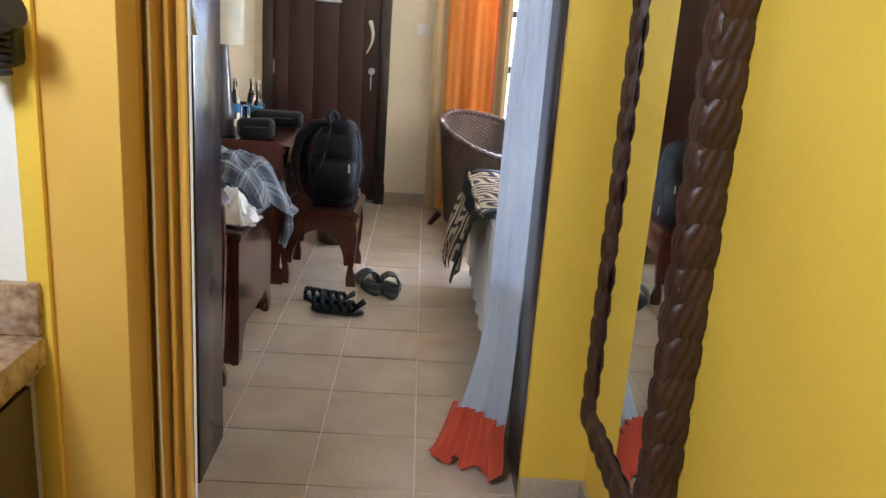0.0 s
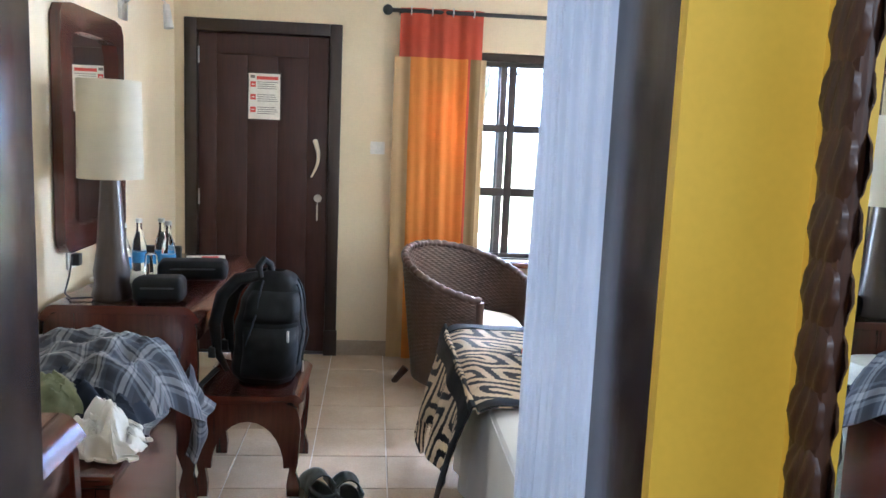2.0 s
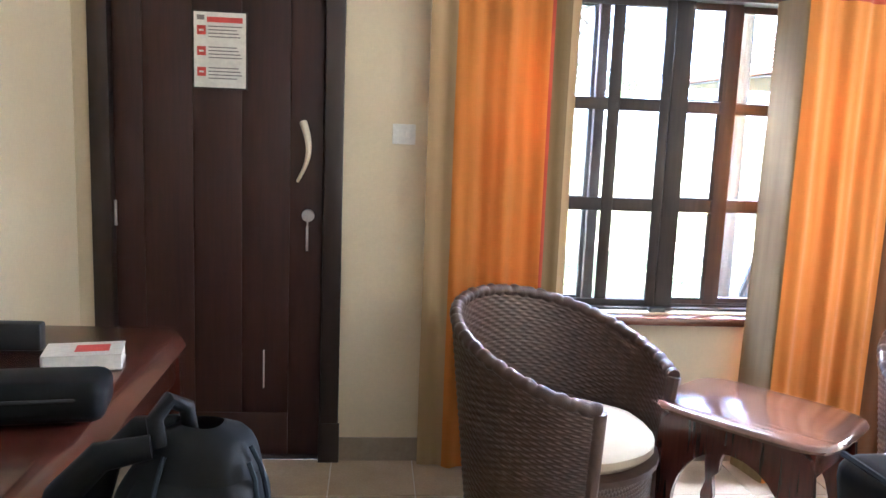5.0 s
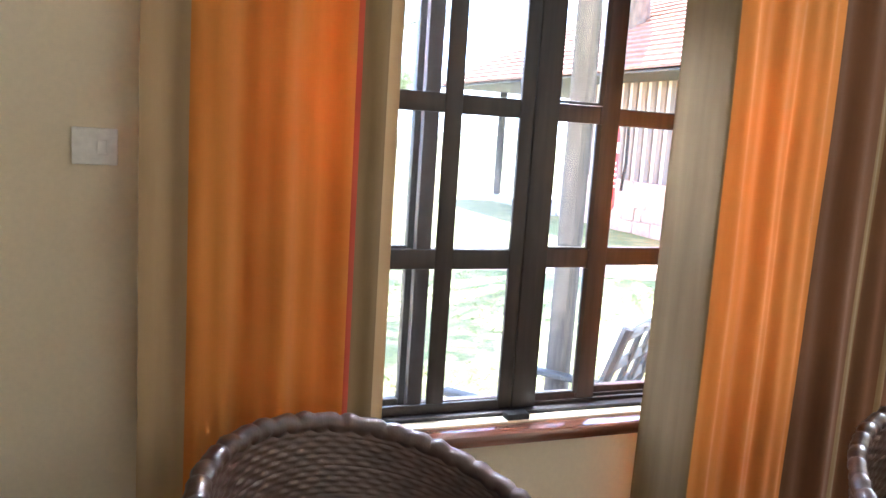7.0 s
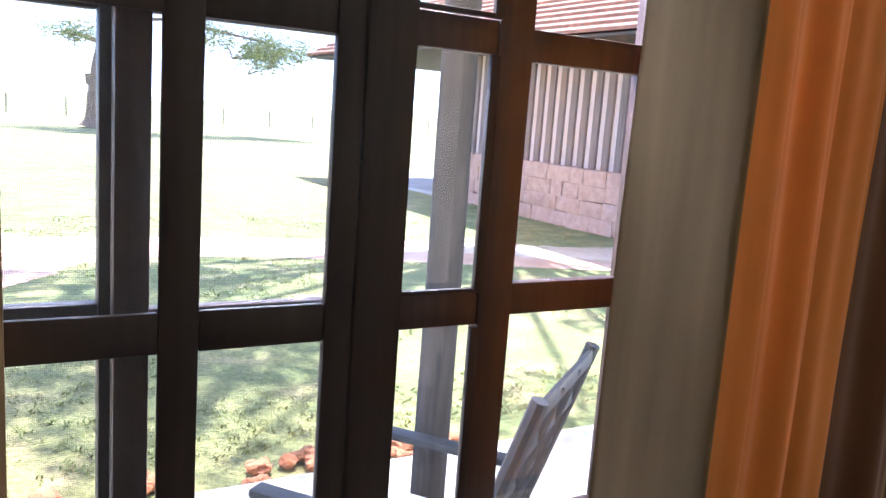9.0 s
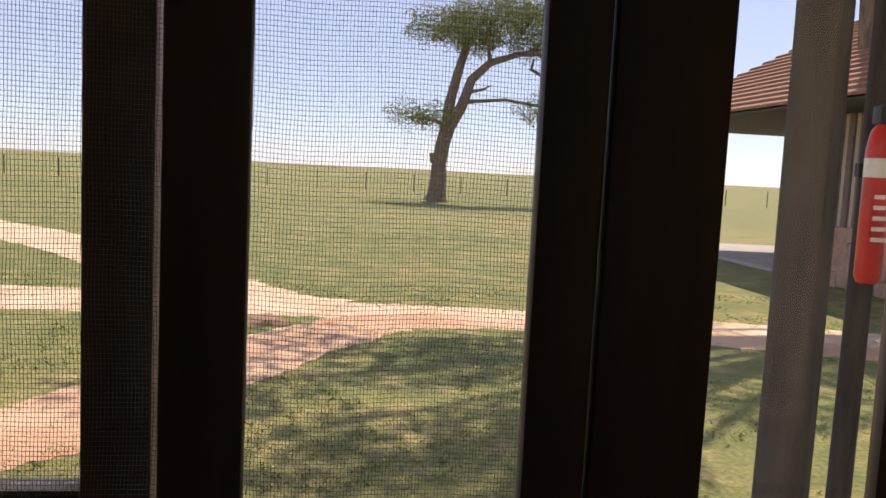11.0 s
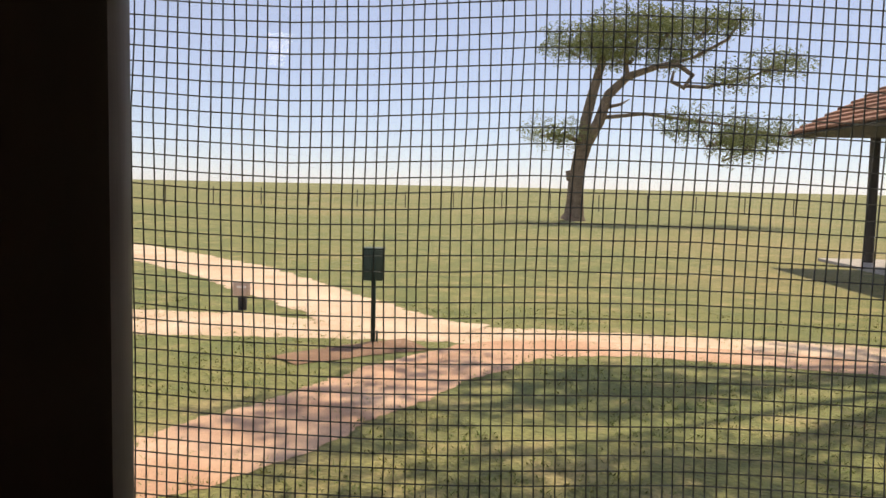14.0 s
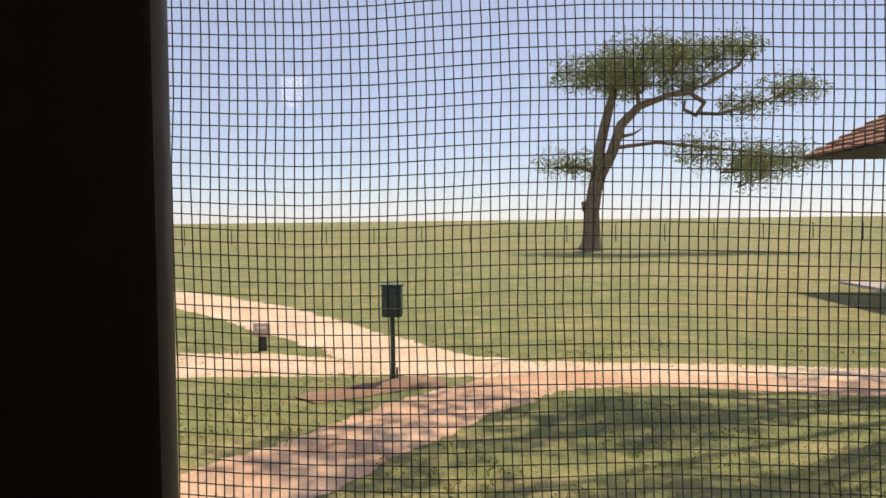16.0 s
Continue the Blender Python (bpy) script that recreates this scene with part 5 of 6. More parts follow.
def build_reading_lamp():
    l = thing("wall_reading_lamp", (WX, 5.75, 2.02), "steel swing-arm reading lamp on the wall", "wall lamp")
    part("wall_plate", boxes((0, 0.02, -0.05, 0.05, -0.06, 0.06), bevel=0.004), "steel", l)
    part("arm", tube([(0.02, 0, 0.02), (0.12, -0.02, 0.09), (0.2, -0.05, 0.06), (0.24, -0.08, 0.0)], 0.007, 8), "steel", l)
    part("lamp_head", tube([(0.235, -0.078, 0.01), (0.25, -0.09, -0.10)], [0.016, 0.024], 12), "steel", l)


def build_room():
    build_door()
    build_notice()
    build_switch(0.290, 1.328, DY, 0.092, 0.08)
    build_window()
    build_curtains()
    arched_table("desk", WX + 0.005, -0.33, 4.67, 5.98, 0.78, "glossy red-brown wooden writing desk with arched ends", "desk", 0.03, 0.085, 0.17)
    arched_table("stool", -0.37, 0.065, 4.70, 5.19, 0.42, "red-brown wooden stool with a curved seat and arched ends", "stool", 0.03, 0.06, 0.075, lip=0.05)
    arched_table("console_table", WX + 0.005, -0.33, 3.09, 3.46, 0.80, "glossy red-brown wooden table beside the doorway", "table", 0.03, 0.08, 0.14)
    build_bench()
    shirt = heap("plaid_shirt", "plaid", (-0.535, 4.11, 0.585), (0.35, 0.27, 0.20), "blue-grey plaid shirt heaped on the luggage bench", "shirt", 1.7, hang=0.10, rough=0.038, n=84)

    def sleeve(u, v):
        a = u * math.tau
        w = 0.055 - 0.012 * v
        p = Vector((0.235 + 0.05 * math.sin(v * 2.4) + 0.022 * math.cos(a), 0.17 + w * math.sin(a), 0.06 - 0.29 * v + 0.02 * math.sin(a * 2)))
        return p + Vector((noise.noise(p * 14), 0, 0)) * 0.02
    part("sleeve", grid(sleeve, 28, 18, 0, lambda u, v: (u * 0.3, v * 0.45)), "plaid", shirt)
    heap("dark_garment", "navy", (-0.53, 3.93, 0.578), (0.21, 0.16, 0.12), "crumpled navy garment under the plaid shirt", "garment", 6.2, rough=0.06, n=50)
    waste = thing("laundry_bin", (-0.56, 4.51, 0), "pale grey round plastic bin between bench and desk", "bin")
    part("body", lathe([(0.10, 0), (0.105, 0.01), (0.125, 0.60), (0.128, 0.61)], 32), "bin", waste)
    part("lid", lathe([(0.132, 0.61), (0.134, 0.63), (0.12, 0.655), (0.06, 0.672), (0.01, 0.676)], 32), "bin", waste)
    heap("white_cloth", "white_cloth", (-0.45, 3.77, 0.578), (0.16, 0.10, 0.05), "crumpled white cloth on the luggage bench", "cloth", 8.3, rough=0.10, n=90)
    heap("camouflage_cap", "green_cloth", (-0.57, 3.85, 0.64), (0.11, 0.085, 0.10), "olive camouflage cap on the luggage bench", "cap", 4.4, rough=0.03, n=30)
    build_lamp()
    build_bottles()
    pouch("pouch", (-0.50, 4.765, 0.783), 5, (0.095, 0.07, 0.10), "small black zipped pouch on the desk")
    pouch("pouch", (-0.475, 5.24, 0.783), 8, (0.15, 0.075, 0.09), "long black zipped pouch on the desk")
    bk = thing("book", (-0.495, 5.60, 0.783), "thick white paperback book lying on the desk", "book", turn=12)
    part("pages", boxes((-0.088, 0.09, -0.058, 0.058, 0.003, 0.037)), "paper", bk)
    part("cover", boxes((-0.092, 0.092, -0.06, 0.06, 0, 0.003), (-0.092, 0.092, -0.06, 0.06, 0.037, 0.04), (-0.092, -0.089, -0.06, 0.06, 0.003, 0.037)), "plastic", bk)
    part("cover_picture", boxes((-0.02, 0.06, -0.03, 0.03, 0.0405, 0.0412)), "redink", bk)
    fold = thing("folder", (-0.78, 5.72, 0.783), "black leather folder standing on the desk", "folder")
    part("cover", boxes((-0.1, 0.14, -0.02, 0.02, 0, 0.075), bevel=0.008), "black", fold)
    so = thing("wall_socket", (WX, 5.02, 0.90), "white wall socket with a black plug", "socket")
    part("plate", boxes((0, 0.01, -0.045, 0.045, -0.045, 0.045), bevel=0.003), "plastic", so)
    part("plug", boxes((0.01, 0.045, -0.02, 0.02, -0.03, 0.02), bevel=0.005), "black", so)
    build_backpack()
    c1 = build_wicker_chair(0.90, 6.20, 44)
    build_wicker_chair(2.35, 5.97, -34, c1)
    build_side_table()
    build_bed()
    build_net()
    build_suitcase()
    build_torch()
    build_wall_mirror()
    build_carved_mirror()
    build_bathroom()
    build_reading_lamp()
    shoe("clog", (0.14, 4.70, 0), 20, "dark green-black rubber clog on the tiles", "shoe", "clogs")
    shoe("clog", (0.25, 4.66, 0), 8, "dark green-black rubber clog on the tiles", "shoe", "clogs")
    shoe("sandal", (-0.06, 4.44, 0), 74, "black strappy sandal on the tiles", "sandal", "sandals", True)
    shoe("sandal", (0.0, 4.31, 0), 80, "black strappy sandal on the tiles", "sandal", "sandals", True)
    bs = thing("basket", (-0.15, 5.62, 0), "small round woven basket under the desk", "basket")
    part("body", lathe([(0.10, 0), (0.12, 0.01), (0.135, 0.12), (0.14, 0.2), (0.128, 0.2), (0.11, 0.02)], 24), "wicker", bs)


build_room()


# ---- outside ----
G = -0.25


def ribbon(centre, width, z, seed, n=80):
    """A path over the ground along a smooth centre line, with uneven edges."""
    pts = [Vector(p) for p in centre]

    def at(t):
        f = t * (len(pts) - 1)
        i = min(int(f), len(pts) - 2)
        k = f - i
        a, b, c, d = pts[max(i - 1, 0)], pts[i], pts[i + 1], pts[min(i + 2, len(pts) - 1)]
        return 0.5 * (2 * b + (c - a) * k + (2 * a - 5 * b + 4 * c - d) * k * k + (3 * b - a - 3 * c + d) * k ** 3)

    def f(u, v):
        p, q = at(u), at(min(1, u + 0.01)) - at(max(0, u - 0.01))
        side = Vector((-q.y, q.x)).normalized()
        w = width[0] + (width[1] - width[0]) * u
        e = w / 2 * (2 * v - 1) * (1 + 0.22 * noise.noise(Vector((p.x * 1.1, p.y * 1.1, seed + v))) + 0.16 * noise.noise(Vector((p.x * 4, p.y * 4, seed + 3 * v))) + 0.10 * noise.noise(Vector((p.x * 13, p.y * 13, seed + 5 * v))))
        s = p + side * e
        return (s.x, s.y, z - 0.004 + 0.010 * (1 - (2 * v - 1) ** 2))
    return grid(f, n * 6, 8)


def build_ground():
    def f(u, v):
        a, b = (u * 2 - 1), v
        y = 6.9 + 2600 * b ** 3
        x = a * (14 + 2.2 * (y - 6.9))
        return (x, y, G)
    setting(part("ground", grid(f, 160, 160), "grass"), "dry green lawn running out to open grassland", "ground")
    setting(part("veranda_floor", boxes((-3, 6, 7.0, 9.0, -0.35, -0.20)), "slab"), "pale concrete veranda floor outside the window", "floor")
    setting(part("path_1", ribbon([(-9.5, 14.6), (-3, 15.15), (0.0, 15.35), (2.5, 15.2), (5.2, 14.75), (9.5, 13.4), (16, 11)], (0.85, 1.2), G + 0.006, 1), "sand"), "pale sandy garden path", "path")
    setting(part("path_2", ribbon([(-16, 31), (-8.0, 25.6), (-3.6, 21.3), (-1.3, 18.2), (0.3, 15.9), (1.2, 15.4)], (2.0, 1.1), G + 0.012, 2), "sand"), "pale sandy garden path", "path")
    setting(part("path_3", ribbon([(-3.0, 8.6), (-1.2, 10.4), (-0.3, 11.4), (0.35, 12.5), (0.95, 13.7), (1.9, 14.7), (3.4, 14.7), (6.0, 13.9), (9, 12.4)], (1.15, 0.75), G + 0.009, 3), "path"), "red-brown sandy garden path", "path")
    setting(part("path_4", ribbon([(-0.45, 13.75), (-0.1, 14.1), (0.25, 14.4), (0.7, 14.65)], (0.4, 0.6), G + 0.011, 4, 14), "dirt"), "bare brown earth round the garden light", "path")
    setting(part("path_5", ribbon([(-9, 16.9), (-5, 16.2), (-3, 15.95), (-1.6, 15.95), (-0.6, 15.7)], (1.1, 0.5), G + 0.0045, 5, 40), "sand"), "bare sandy strip between the paths", "path")
    for k in range(40):
        x, y = 1.0 + 2.2 * random.random(), 9.03 + 0.22 * random.random()
        bm = bmesh.new()
        bmesh.ops.create_icosphere(bm, subdivisions=3, radius=0.02 + 0.04 * random.random())
        for v in bm.verts:
            v.co = v.co * (1 + 0.45 * noise.noise(v.co * 24 + Vector((k, 0, 0))) + 0.25 * noise.noise(v.co * 70 + Vector((0, k, 0))))
            v.co.z *= 0.6
        s = part("stone", bm, "soil")
        s.matrix_basis = pose(x, y, G + 0.03)
        tagged(s, "red-brown lump of soil beside the veranda", "stone", "soil lumps")


def leaves(bm, centre, size, count, rng, leaf=0.11, flat=0.35):
    """A loose clump of small leaf blades round a centre."""
    cx, cy, cz = centre
    for _ in range(count):
        a, r = rng.random() * math.tau, rng.random() ** 0.55
        p = Vector((cx + size * r * math.cos(a), cy + size * r * math.sin(a), cz + size * flat * (rng.random() * 2 - 1) * (1.1 - r)))
        d = Vector((rng.random() - 0.5, rng.random() - 0.5, (rng.random() - 0.5) * 0.7)).normalized() * leaf * (0.6 + 0.8 * rng.random())
        e = Vector((rng.random() - 0.5, rng.random() - 0.5, rng.random() - 0.5)).normalized() * leaf * 0.32
        q = [bm.verts.new(p + o) for o in (-d, e, d, -e)]
        bm.faces.new(q)


def build_acacia():
    X, Y = 6.1, 46.8
    t = thing("acacia_tree", (X, Y, G - 0.02), "wind-bent acacia tree with a sparse flat crown", "tree")
    s = 1.0
    main = [(-0.2, 0, 0), (-0.14, 0, 0.35), (-0.12, 0, 0.9), (-0.1, 0, 2.0), (0.05, 0, 3.0), (0.25, 0, 3.8)]
    bm = tube(main, [0.70, 0.50, 0.43, 0.37, 0.36, 0.38], 12)
    limbs = [
        ([(0.2, 0, 3.6), (0.3, 0.1, 5.0), (0.65, 0.2, 6.5), (1.0, 0.2, 7.8), (1.25, 0.3, 8.9)], [0.30, 0.27, 0.24, 0.2, 0.08]),
        ([(0.25, 0, 3.6), (0.9, -0.2, 4.9), (1.3, -0.3, 6.2), (2.2, -0.3, 7.1), (3.6, -0.2, 7.6), (5.4, 0, 8.1)], [0.30, 0.28, 0.24, 0.2, 0.14, 0.05]),
        ([(3.5, -0.2, 7.6), (4.6, -0.3, 7.7), (5.3, -0.3, 7.2), (4.9, -0.3, 6.6), (4.3, -0.3, 6.9), (4.4, -0.3, 7.4)], [0.13, 0.13, 0.13, 0.12, 0.1, 0.06]),
        ([(4.9, -0.3, 6.7), (5.9, -0.6, 6.6), (7.9, -0.8, 7.1), (10.4, -0.7, 8.2)], [0.10, 0.08, 0.06, 0.03]),
        ([(0.2, 0, 3.9), (-0.6, 0.2, 4.2), (-1.9, 0.3, 4.25)], [0.14, 0.1, 0.04]),
        ([(1.0, -0.2, 5.1), (3.0, -0.5, 5.3), (5.2, -0.8, 5.0), (7.6, -1, 4.7), (10.0, -1, 4.2)], [0.11, 0.08, 0.07, 0.05, 0.02]),
        ([(-0.05, 0, 2.0), (-0.42, 0, 2.15), (-0.48, 0, 2.5)], [0.24, 0.2, 0.14]),
        ([(2.2, -0.3, 7.1), (2.0, -0.2, 8.4), (3.2, 0, 9.4), (5.0, 0.2, 10.0)], [0.12, 0.1, 0.07, 0.03]),
        ([(5.4, 0, 8.1), (7.0, 0, 9.0), (7.9, 0, 10.5)], [0.09, 0.08, 0.02]),
        ([(1.2, -0.2, 5.6), (1.9, -0.4, 5.75), (2.3, -0.4, 6.0)], [0.1, 0.07, 0.02]),
    ]
    for pts, rad in limbs:
        tube(pts, rad, 9, bm)
    part("trunk", bm, "bark", t)
    rng = random.Random(5)
    tw = bmesh.new()
    crown = bmesh.new()
    clumps = [((0.3, 0, 9.2), 1.3, 9), ((2.0, 0, 9.6), 1.6, 11), ((4.0, 0, 9.5), 1.7, 12), ((5.9, 0, 9.6), 1.3, 7), ((-0.4, 0, 8.5), 0.9, 5), ((2.4, 0, 8.4), 1.3, 9), ((0.9, 0, 8.3), 0.9, 4), ((4.6, 0, 8.3), 1.0, 6), ((7.4, 0, 9.9), 0.7, 3),
              ((-1.2, 0.3, 4.3), 0.8, 6), ((7.4, -0.8, 6.9), 0.7, 4), ((9.2, -0.8, 7.7), 0.8, 5), ((6.4, -0.9, 4.5), 1.5, 7), ((8.4, -1, 4.2), 1.6, 8), ((7.2, -1, 3.6), 1.1, 3), ((5.0, -0.8, 4.9), 0.9, 3), ((9.9, -1, 4.3), 0.9, 3)]
    for (cx, cy, cz), r, k in clumps:
        for _ in range(k):
            q = (cx + r * rng.uniform(-1, 1), cy + r * rng.uniform(-1, 1), cz + 0.35 * r * rng.uniform(-1, 1))
            tube([(cx * 0.9 + 0.2, cy, cz - 0.5 * r), ((cx + q[0]) / 2, (cy + q[1]) / 2, q[2] - 0.15), q], [0.035, 0.022, 0.008], 5, tw)
            leaves(crown, q, 1.15, 300, rng, 0.10, 0.85)
    part("twigs", tw, "bark", t)
    part("crown", crown, "leafm", t, smooth=False)


def build_shade_tree():
    """The tree over the veranda whose shade lies on the lawn."""
    t = thing("shade_tree", (10.5, 19.5, G - 0.02), "tall garden tree that shades the lawn", "tree")
    rng = random.Random(11)
    bm = tube([(0, 0, 0), (-0.1, 0, 3), (-0.6, -0.4, 6), (-1.5, -1.0, 8)], [0.4, 0.32, 0.26, 0.2], 10)
    crown = bmesh.new()
    for k in range(30):
        a, r = rng.random() * math.tau, 4.6 * rng.random() ** 0.5
        q = (-4.6 + r * math.cos(a), -3.2 + 0.75 * r * math.sin(a), 8.6 + 1.3 * rng.random())
        tube([(-1.5, -1.0, 8), ((-1.5 + q[0]) / 2, (-1 + q[1]) / 2, 8.2), q], [0.1, 0.06, 0.02], 5, bm)
        leaves(crown, q, 0.85, 170, rng, 0.15)
    part("trunk", bm, "bark", t)
    part("crown", crown, "leafm", t, smooth=False)


def build_sign():
    s = thing("path_light", (0.23, 14.75, G), "dark green box on a thin post beside the path", "garden light")
    part("post", boxes((-0.022, 0.022, -0.022, 0.022, 0, 0.66), bevel=0.004), "darkgreen", s)
    part("lamp_box", boxes((-0.10, 0.10, -0.08, 0.08, 0.64, 0.95), bevel=0.012), "darkgreen", s)
    part("lid", boxes((-0.11, 0.11, -0.09, 0.09, 0.95, 0.97), bevel=0.006), "darkgreen", s)
    part("foot", boxes((0.03, 0.05, -0.01, 0.01, 0, 0.12), bevel=0.003), "darkgreen", s)
    b = thing("low_sign", (-1.66, 16.55, G - 0.08), "small brown wooden sign on a short post", "sign")
    part("post", boxes((-0.05, 0.05, -0.03, 0.03, 0, 0.32), bevel=0.006), "timber", b)
    part("board", boxes((-0.11, 0.11, -0.05, -0.03, 0.26, 0.43), bevel=0.006), "board_pale", b)
    part("writing", boxes((-0.06, 0.06, -0.053, -0.05, 0.36, 0.39)), "paper", b)


def build_hut():
    h = thing("garden_hut", (0, 0, 0), "timber-clad hut with a stone base and brown tiled hip roof", "hut")
    # the long wall runs away from the window on the right
    X0, X1, Y0, Y1 = 9.6, 15.5, 10.5, 20.6
    part("wall", boxes((X0 + 0.1, X1, Y0, Y1, 0.75, 2.80)), "boards", h)
    k, y = 0, Y0
    while y < Y1 - 0.1:
        part("board", boxes((X0 - 0.04 * (k % 2), X0 + 0.1, y, min(y + 0.145, Y1), 0.75, 2.80), bevel=0.006), "boards" if k % 2 else "board_pale", h)
        k, y = k + 1, y + 0.15
    x = X0 + 0.1
    while x < X1 - 0.1:
        part("board", boxes((x, x + 0.145, Y1, Y1 + 0.1 + 0.04 * (k % 2), 0.75, 2.80), bevel=0.006), "boards" if k % 2 else "board_pale", h)
        k, x = k + 1, x + 0.15
    rng = random.Random(3)
    part("base_core", boxes((X0 - 0.08, X1, Y0, Y1 + 0.1, G - 0.1, 0.75)), "stone", h)
    for row in range(4):
        y = Y0
        while y < Y1:
            ln = 0.2 + 0.5 * rng.random()
            z0 = G + row * 0.25
            bm = box(bmesh.new(), -0.05, 0.012 * rng.random() + 0.03, 0.004, min(ln, Y1 - y) - 0.004, 0.002, 0.249, bevel=0.006, seg=1)
            for v in bm.verts:
                v.co += Vector((0.03 * noise.noise(v.co * 5 + Vector((y, row, 0))), 0.04 * noise.noise(v.co * 4 + Vector((0, y, row))), 0.04 * noise.noise(v.co * 3.5 + Vector((row, 0, y)))))
            o = part("stone", bm, "stone", h)
            o.matrix_basis = pose(X0 - 0.10, y, z0)
            y += ln
    # hip roof with overhang, in courses of tiles
    ox, oy0, oy1, ez = 1.3, 9.2, 25.6, 2.70
    rx, rz, ry0, ry1 = (X0 + X1) / 2, 5.4, 13.5, 21.5
    A, B, C, D = Vector((X0 - ox, oy0, ez)), Vector((X0 - ox, oy1, ez)), Vector((X1 + ox, oy1, ez)), Vector((X1 + ox, oy0, ez))
    E, F = Vector((rx, ry0, rz)), Vector((rx, ry1, rz))
    n = 22
    for p0, p1, q0, q1 in ((A, B, E, F), (B, C, F, F), (C, D, F, E), (D, A, E, E)):
        def slope(u, v):
            j = v * n
            base = p0.lerp(p1, u).lerp(q0.lerp(q1, u), v)
            return base + Vector((0, 0, 0.045 * (1 - (j - math.floor(j - 1e-6)))))
        bm = bmesh.new()
        for j in range(n):
            a0, a1 = p0.lerp(q0, j / n), p1.lerp(q1, j / n)
            b0, b1 = p0.lerp(q0, (j + 1) / n), p1.lerp(q1, (j + 1) / n)
            up = Vector((0, 0, 0.05))
            m = 1
            vs = [bm.verts.new(v) for v in (a0 + up, a1 + up, b1, b0, a0, a1)]
            bm.faces.new((vs[0], vs[1], vs[2], vs[3]))
            bm.faces.new((vs[4], vs[5], vs[1], vs[0]))
        part("roof_slope", bm, "rooftile", h, smooth=False)
    part("soffit", boxes((X0 - ox + 0.05, X1 + ox - 0.05, oy0 + 0.05, oy1 - 0.05, ez - 0.06, ez - 0.02)), "timber", h)
    for y in (25.3,):
        for x in (X0 + 0.55, X1):
            part("post", tube([(x, y, G), (x, y, ez - 0.05)], 0.11, 12), "timber", h)
    part("slab", boxes((X0 - 0.2, X1 + 0.5, Y1, 26.2, G - 0.05, G + 0.07), bevel=0.01), "slab", h)


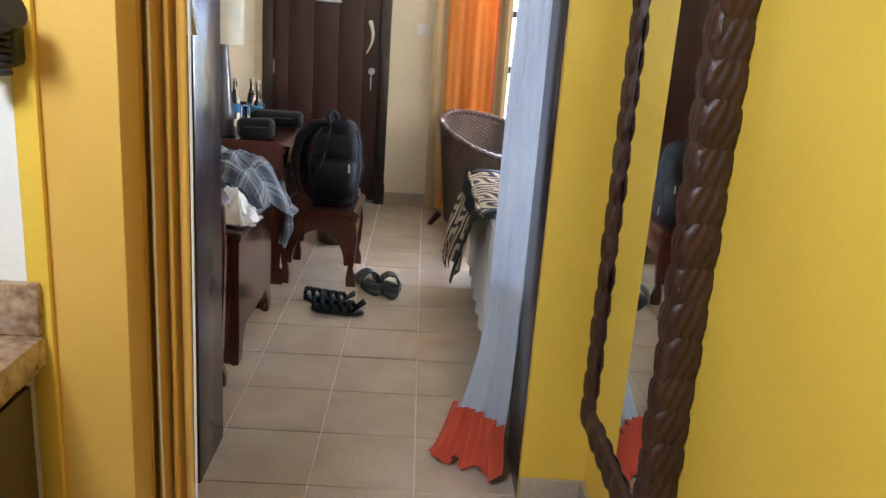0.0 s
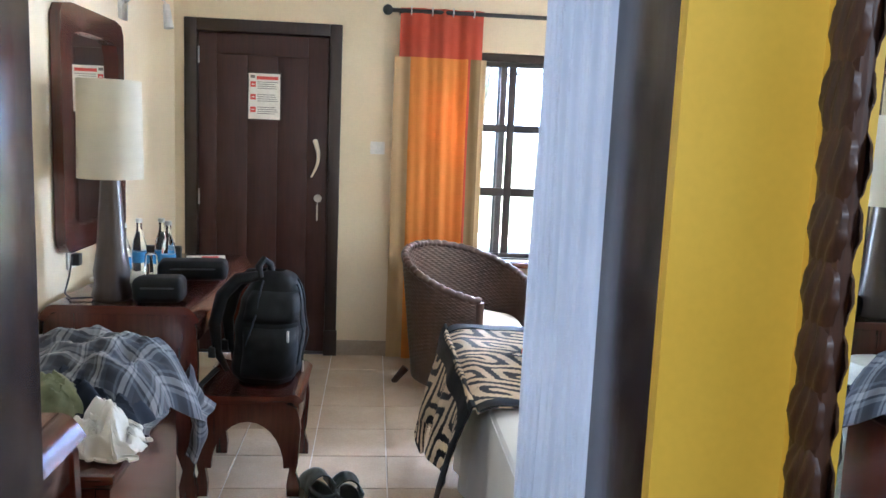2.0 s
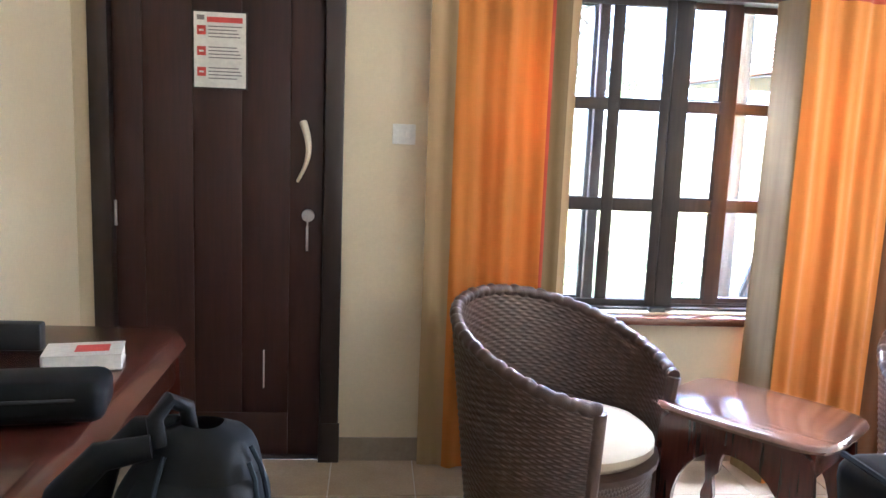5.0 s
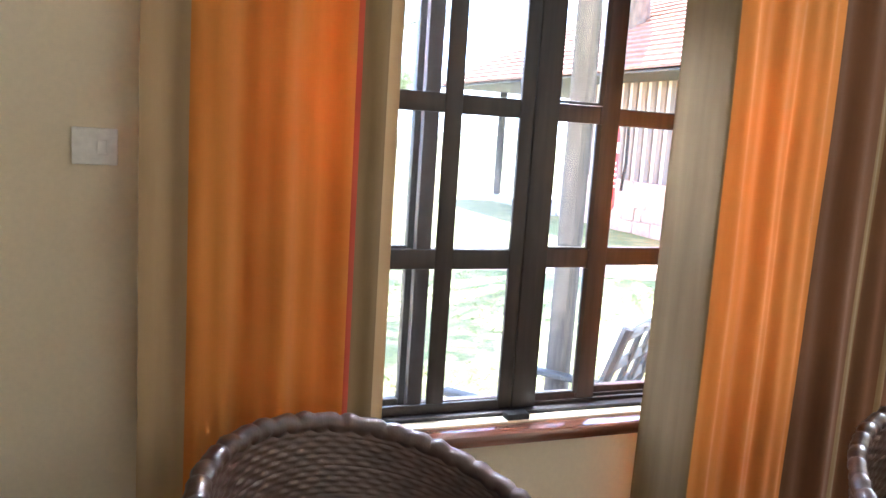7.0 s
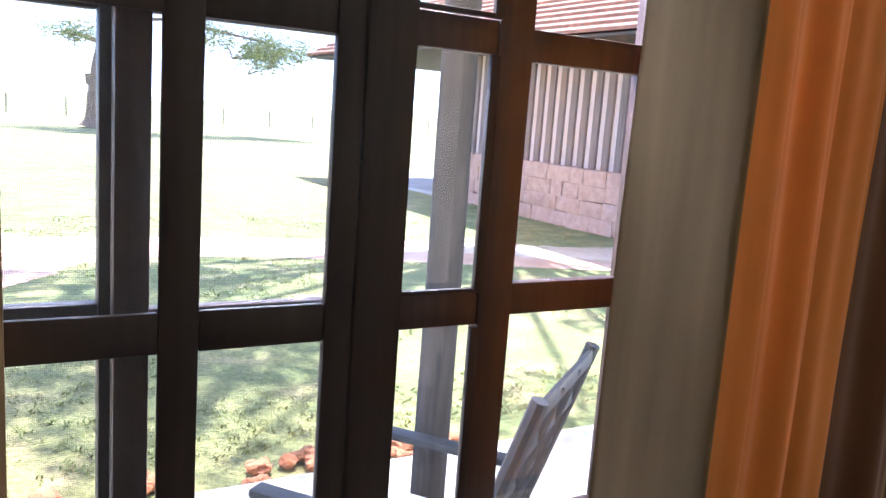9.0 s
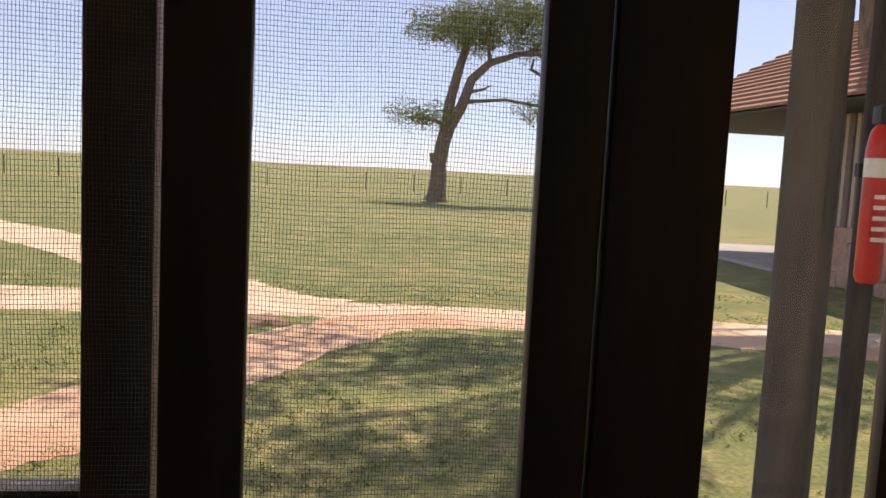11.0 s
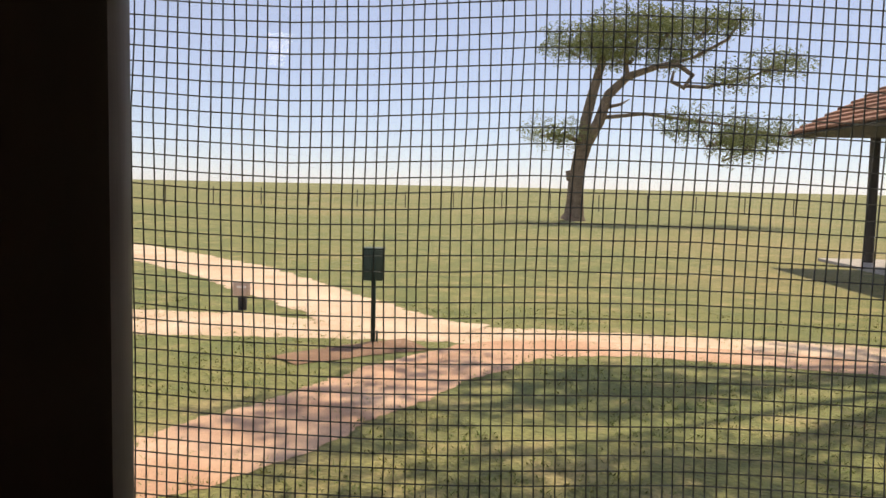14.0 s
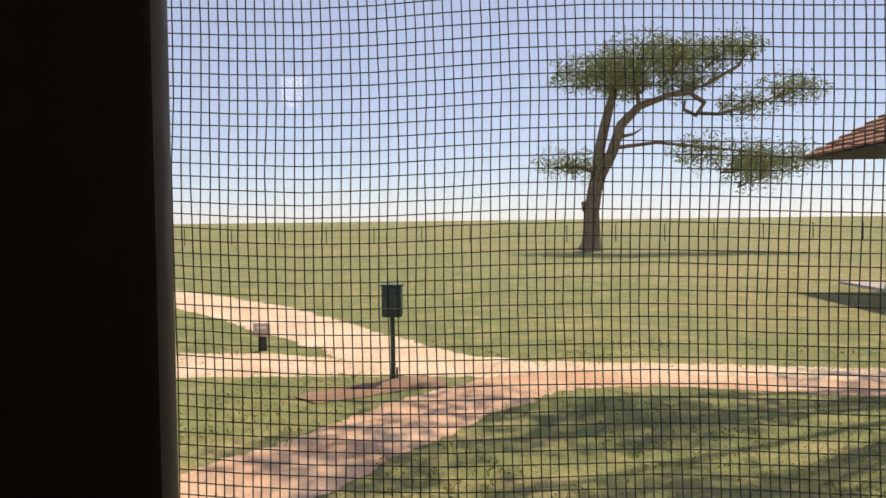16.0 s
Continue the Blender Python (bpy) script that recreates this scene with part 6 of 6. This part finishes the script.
def build_veranda():
    p = thing("veranda_post", (2.2, 7.9, -0.20), "thick weathered round timber veranda post", "post")
    bm = tube([(0, 0, 0), (0.005, 0, 1.2), (0, 0, 2.9)], [0.056, 0.054, 0.052], 18)
    part("post", bm, "timber", p)
    e = thing("fire_extinguisher", (2.775, 8.5, 1.10), "red fire extinguisher hung on a veranda post", "fire extinguisher")
    part("cylinder", lathe([(0.028, 0), (0.036, 0.02), (0.036, 0.38), (0.028, 0.43), (0.013, 0.45)], 20), "extred", e)
    part("valve", boxes((-0.02, 0.02, -0.02, 0.02, 0.45, 0.5), (-0.01, 0.08, -0.008, 0.008, 0.49, 0.505), bevel=0.003), "black", e)
    part("hose", tube([(0.02, 0, 0.47), (0.085, 0, 0.44), (0.09, 0, 0.25), (0.075, 0, 0.1)], 0.009, 8), "black", e)
    part("label", lathe([(0.0363, 0.30), (0.0368, 0.302), (0.0368, 0.352), (0.0363, 0.354)], 20), "paper", e)
    for k in range(5):
        part("writing", boxes((-0.026, 0.02 - 0.004 * k, -0.0385, -0.034, 0.12 + 0.03 * k, 0.132 + 0.03 * k)), "paper", e)
    part("bracket", boxes((-0.03, 0.03, 0.04, 0.06, 0.3, 0.34)), "black", e)
    q = thing("veranda_post", (2.815, 8.59, -0.20), "slim weathered round timber veranda post", "post")
    part("post", tube([(0, 0, 0), (0.005, 0, 1.2), (0, 0, 2.8)], [0.036, 0.035, 0.034], 14), "timber", q)
    r = thing("rocking_chair", (1.97, 7.64, -0.20), "grey metal garden rocking chair with slatted back on the veranda", "rocking chair", turn=217)
    for sx in (-0.26, 0.26):
        part("rocker", tube([(sx, -0.45 + 0.09 * k, 0.02 + 0.10 * ((k - 5) / 5) ** 2) for k in range(11)], 0.018, 8), "chairgrey", r)
        part("front_leg", tube([(sx, -0.24, 0.04), (sx, -0.24, 0.62)], 0.018, 8), "chairgrey", r)
        part("back_post", tube([(sx, 0.22, 0.05), (sx, 0.22, 0.4), (sx, 0.42, 1.02)], 0.02, 8), "chairgrey", r)
        part("armrest", boxes((sx - 0.03, sx + 0.03, -0.30, 0.30, 0.62, 0.645), bevel=0.008), "chairgrey", r)
    for k in range(5):
        t = k / 4
        part("back_slat", boxes((-0.25, 0.25, 0.235 + 0.175 * t, 0.25 + 0.175 * t, 0.48 + 0.49 * t, 0.52 + 0.49 * t), bevel=0.004), "chairgrey", r)
    part("back_slat", tube([(-0.08, 0.24, 0.42), (-0.08, 0.42, 1.0)], 0.012, 6), "chairgrey", r)
    part("back_slat", tube([(0.08, 0.24, 0.42), (0.08, 0.42, 1.0)], 0.012, 6), "chairgrey", r)
    part("seat", boxes((-0.27, 0.27, -0.26, 0.24, 0.38, 0.41), bevel=0.008), "chairgrey", r)
    c = thing("seat_cushion", (1.97, 7.64, 0.212), "pale grey cushion on the rocking chair", "cushion", turn=217)
    part("pad", boxes((-0.24, 0.24, -0.25, 0.2, 0, 0.06), bevel=0.02), "linen", c)
    low = thing("garden_chair", (0.62, 7.72, -0.20), "grey metal garden chair arm on the veranda", "chair", turn=20)
    for sx in (-0.25, 0.25):
        part("front_leg", tube([(sx, -0.24, 0.0), (sx, -0.24, 0.62)], 0.018, 8), "chairgrey", low)
        part("back_leg", tube([(sx, 0.24, 0.0), (sx, 0.22, 0.4), (sx, 0.3, 0.7)], 0.018, 8), "chairgrey", low)
        part("armrest", boxes((sx - 0.03, sx + 0.03, -0.27, 0.27, 0.62, 0.645), bevel=0.008), "chairgrey", low)
    part("seat", boxes((-0.25, 0.25, -0.25, 0.25, 0.38, 0.41), bevel=0.008), "chairgrey", low)
    setting(part("veranda_roof", boxes((-3, 6, 7.0, 9.4, 2.55, 2.65)), "timber"), "dark timber veranda roof", "roof")


def build_fence():
    for k in range(24):
        x = -38 + 3.4 * k
        f = thing("fence_post", (x, 62 + 0.1 * k, G), "thin dark fence post far out on the grassland", "post", "fence posts")
        part("post", tube([(0, 0, 0), (0, 0, 1.2)], 0.035, 6), "timber", f)


def build_grass():
    """Short tufts of blades over the lawn near the house, thinner on the paths."""
    rng = random.Random(21)
    verts, faces = [], []
    while len(faces) < 42000:
        y = 9.4 + 8 * rng.random() ** 1.4
        x = -5.5 + 15 * rng.random() * (1 if y < 16 else 0.9)
        if x > 9.2 or noise.noise(Vector((x * 0.9, y * 0.9, 2.0))) < -0.12 + 0.25 * (rng.random() - 0.5):
            continue
        for _ in range(4):
            a, h = rng.random() * math.tau, 0.012 + 0.022 * rng.random()
            px_, py_ = x + 0.05 * (rng.random() - 0.5), y + 0.05 * (rng.random() - 0.5)
            w = 0.004 + 0.003 * rng.random()
            b = len(verts)
            verts.extend(((px_ - w * math.cos(a), py_ - w * math.sin(a), G), (px_ + w * math.cos(a), py_ + w * math.sin(a), G), (px_ + 0.03 * math.sin(a), py_ + 0.03 * math.cos(a), G + h)))
            faces.append((b, b + 1, b + 2))
    me = bpy.data.meshes.new("grass")
    me.from_pydata(verts, [], faces)
    me.materials.append(M["blade"])
    tagged(new("grass", me), "short dry green grass of the lawn", "grass", kind="stuff")


build_ground()
build_grass()
build_acacia()
build_shade_tree()
build_sign()
build_hut()
build_veranda()
build_fence()

# ---- floor tiles ----
TILE, Y_START = 0.337, -1.28
tile_mesh = None
inner, outer_bm = [], bmesh.new()
floor_thing = thing("floor", (0, 0, 0), "glossy beige square floor tiles with pale joints", "floor", "", "structure")
for i in range(-4, 14):
    for j in range(24):
        x, y = 0.074 + i * TILE, Y_START + j * TILE
        if x + TILE > EX or y + TILE > DY + 0.1 or (y < 3.0 and (x < -2 or x > 0.9)) or (y >= 2.7 and x + TILE < WX):
            continue
        if tile_mesh is None:
            o = part("tile", boxes((0.003, TILE - 0.003, 0.003, TILE - 0.003, -0.011, 0.0), bevel=0.0012), "tile", floor_thing, smooth=False)
            tile_mesh = o.data
        else:
            o = new("tile", tile_mesh)
            o.parent = floor_thing
        o.matrix_basis = pose(x, y, 0.0004 * math.sin(i * 3.1 + j * 1.7))
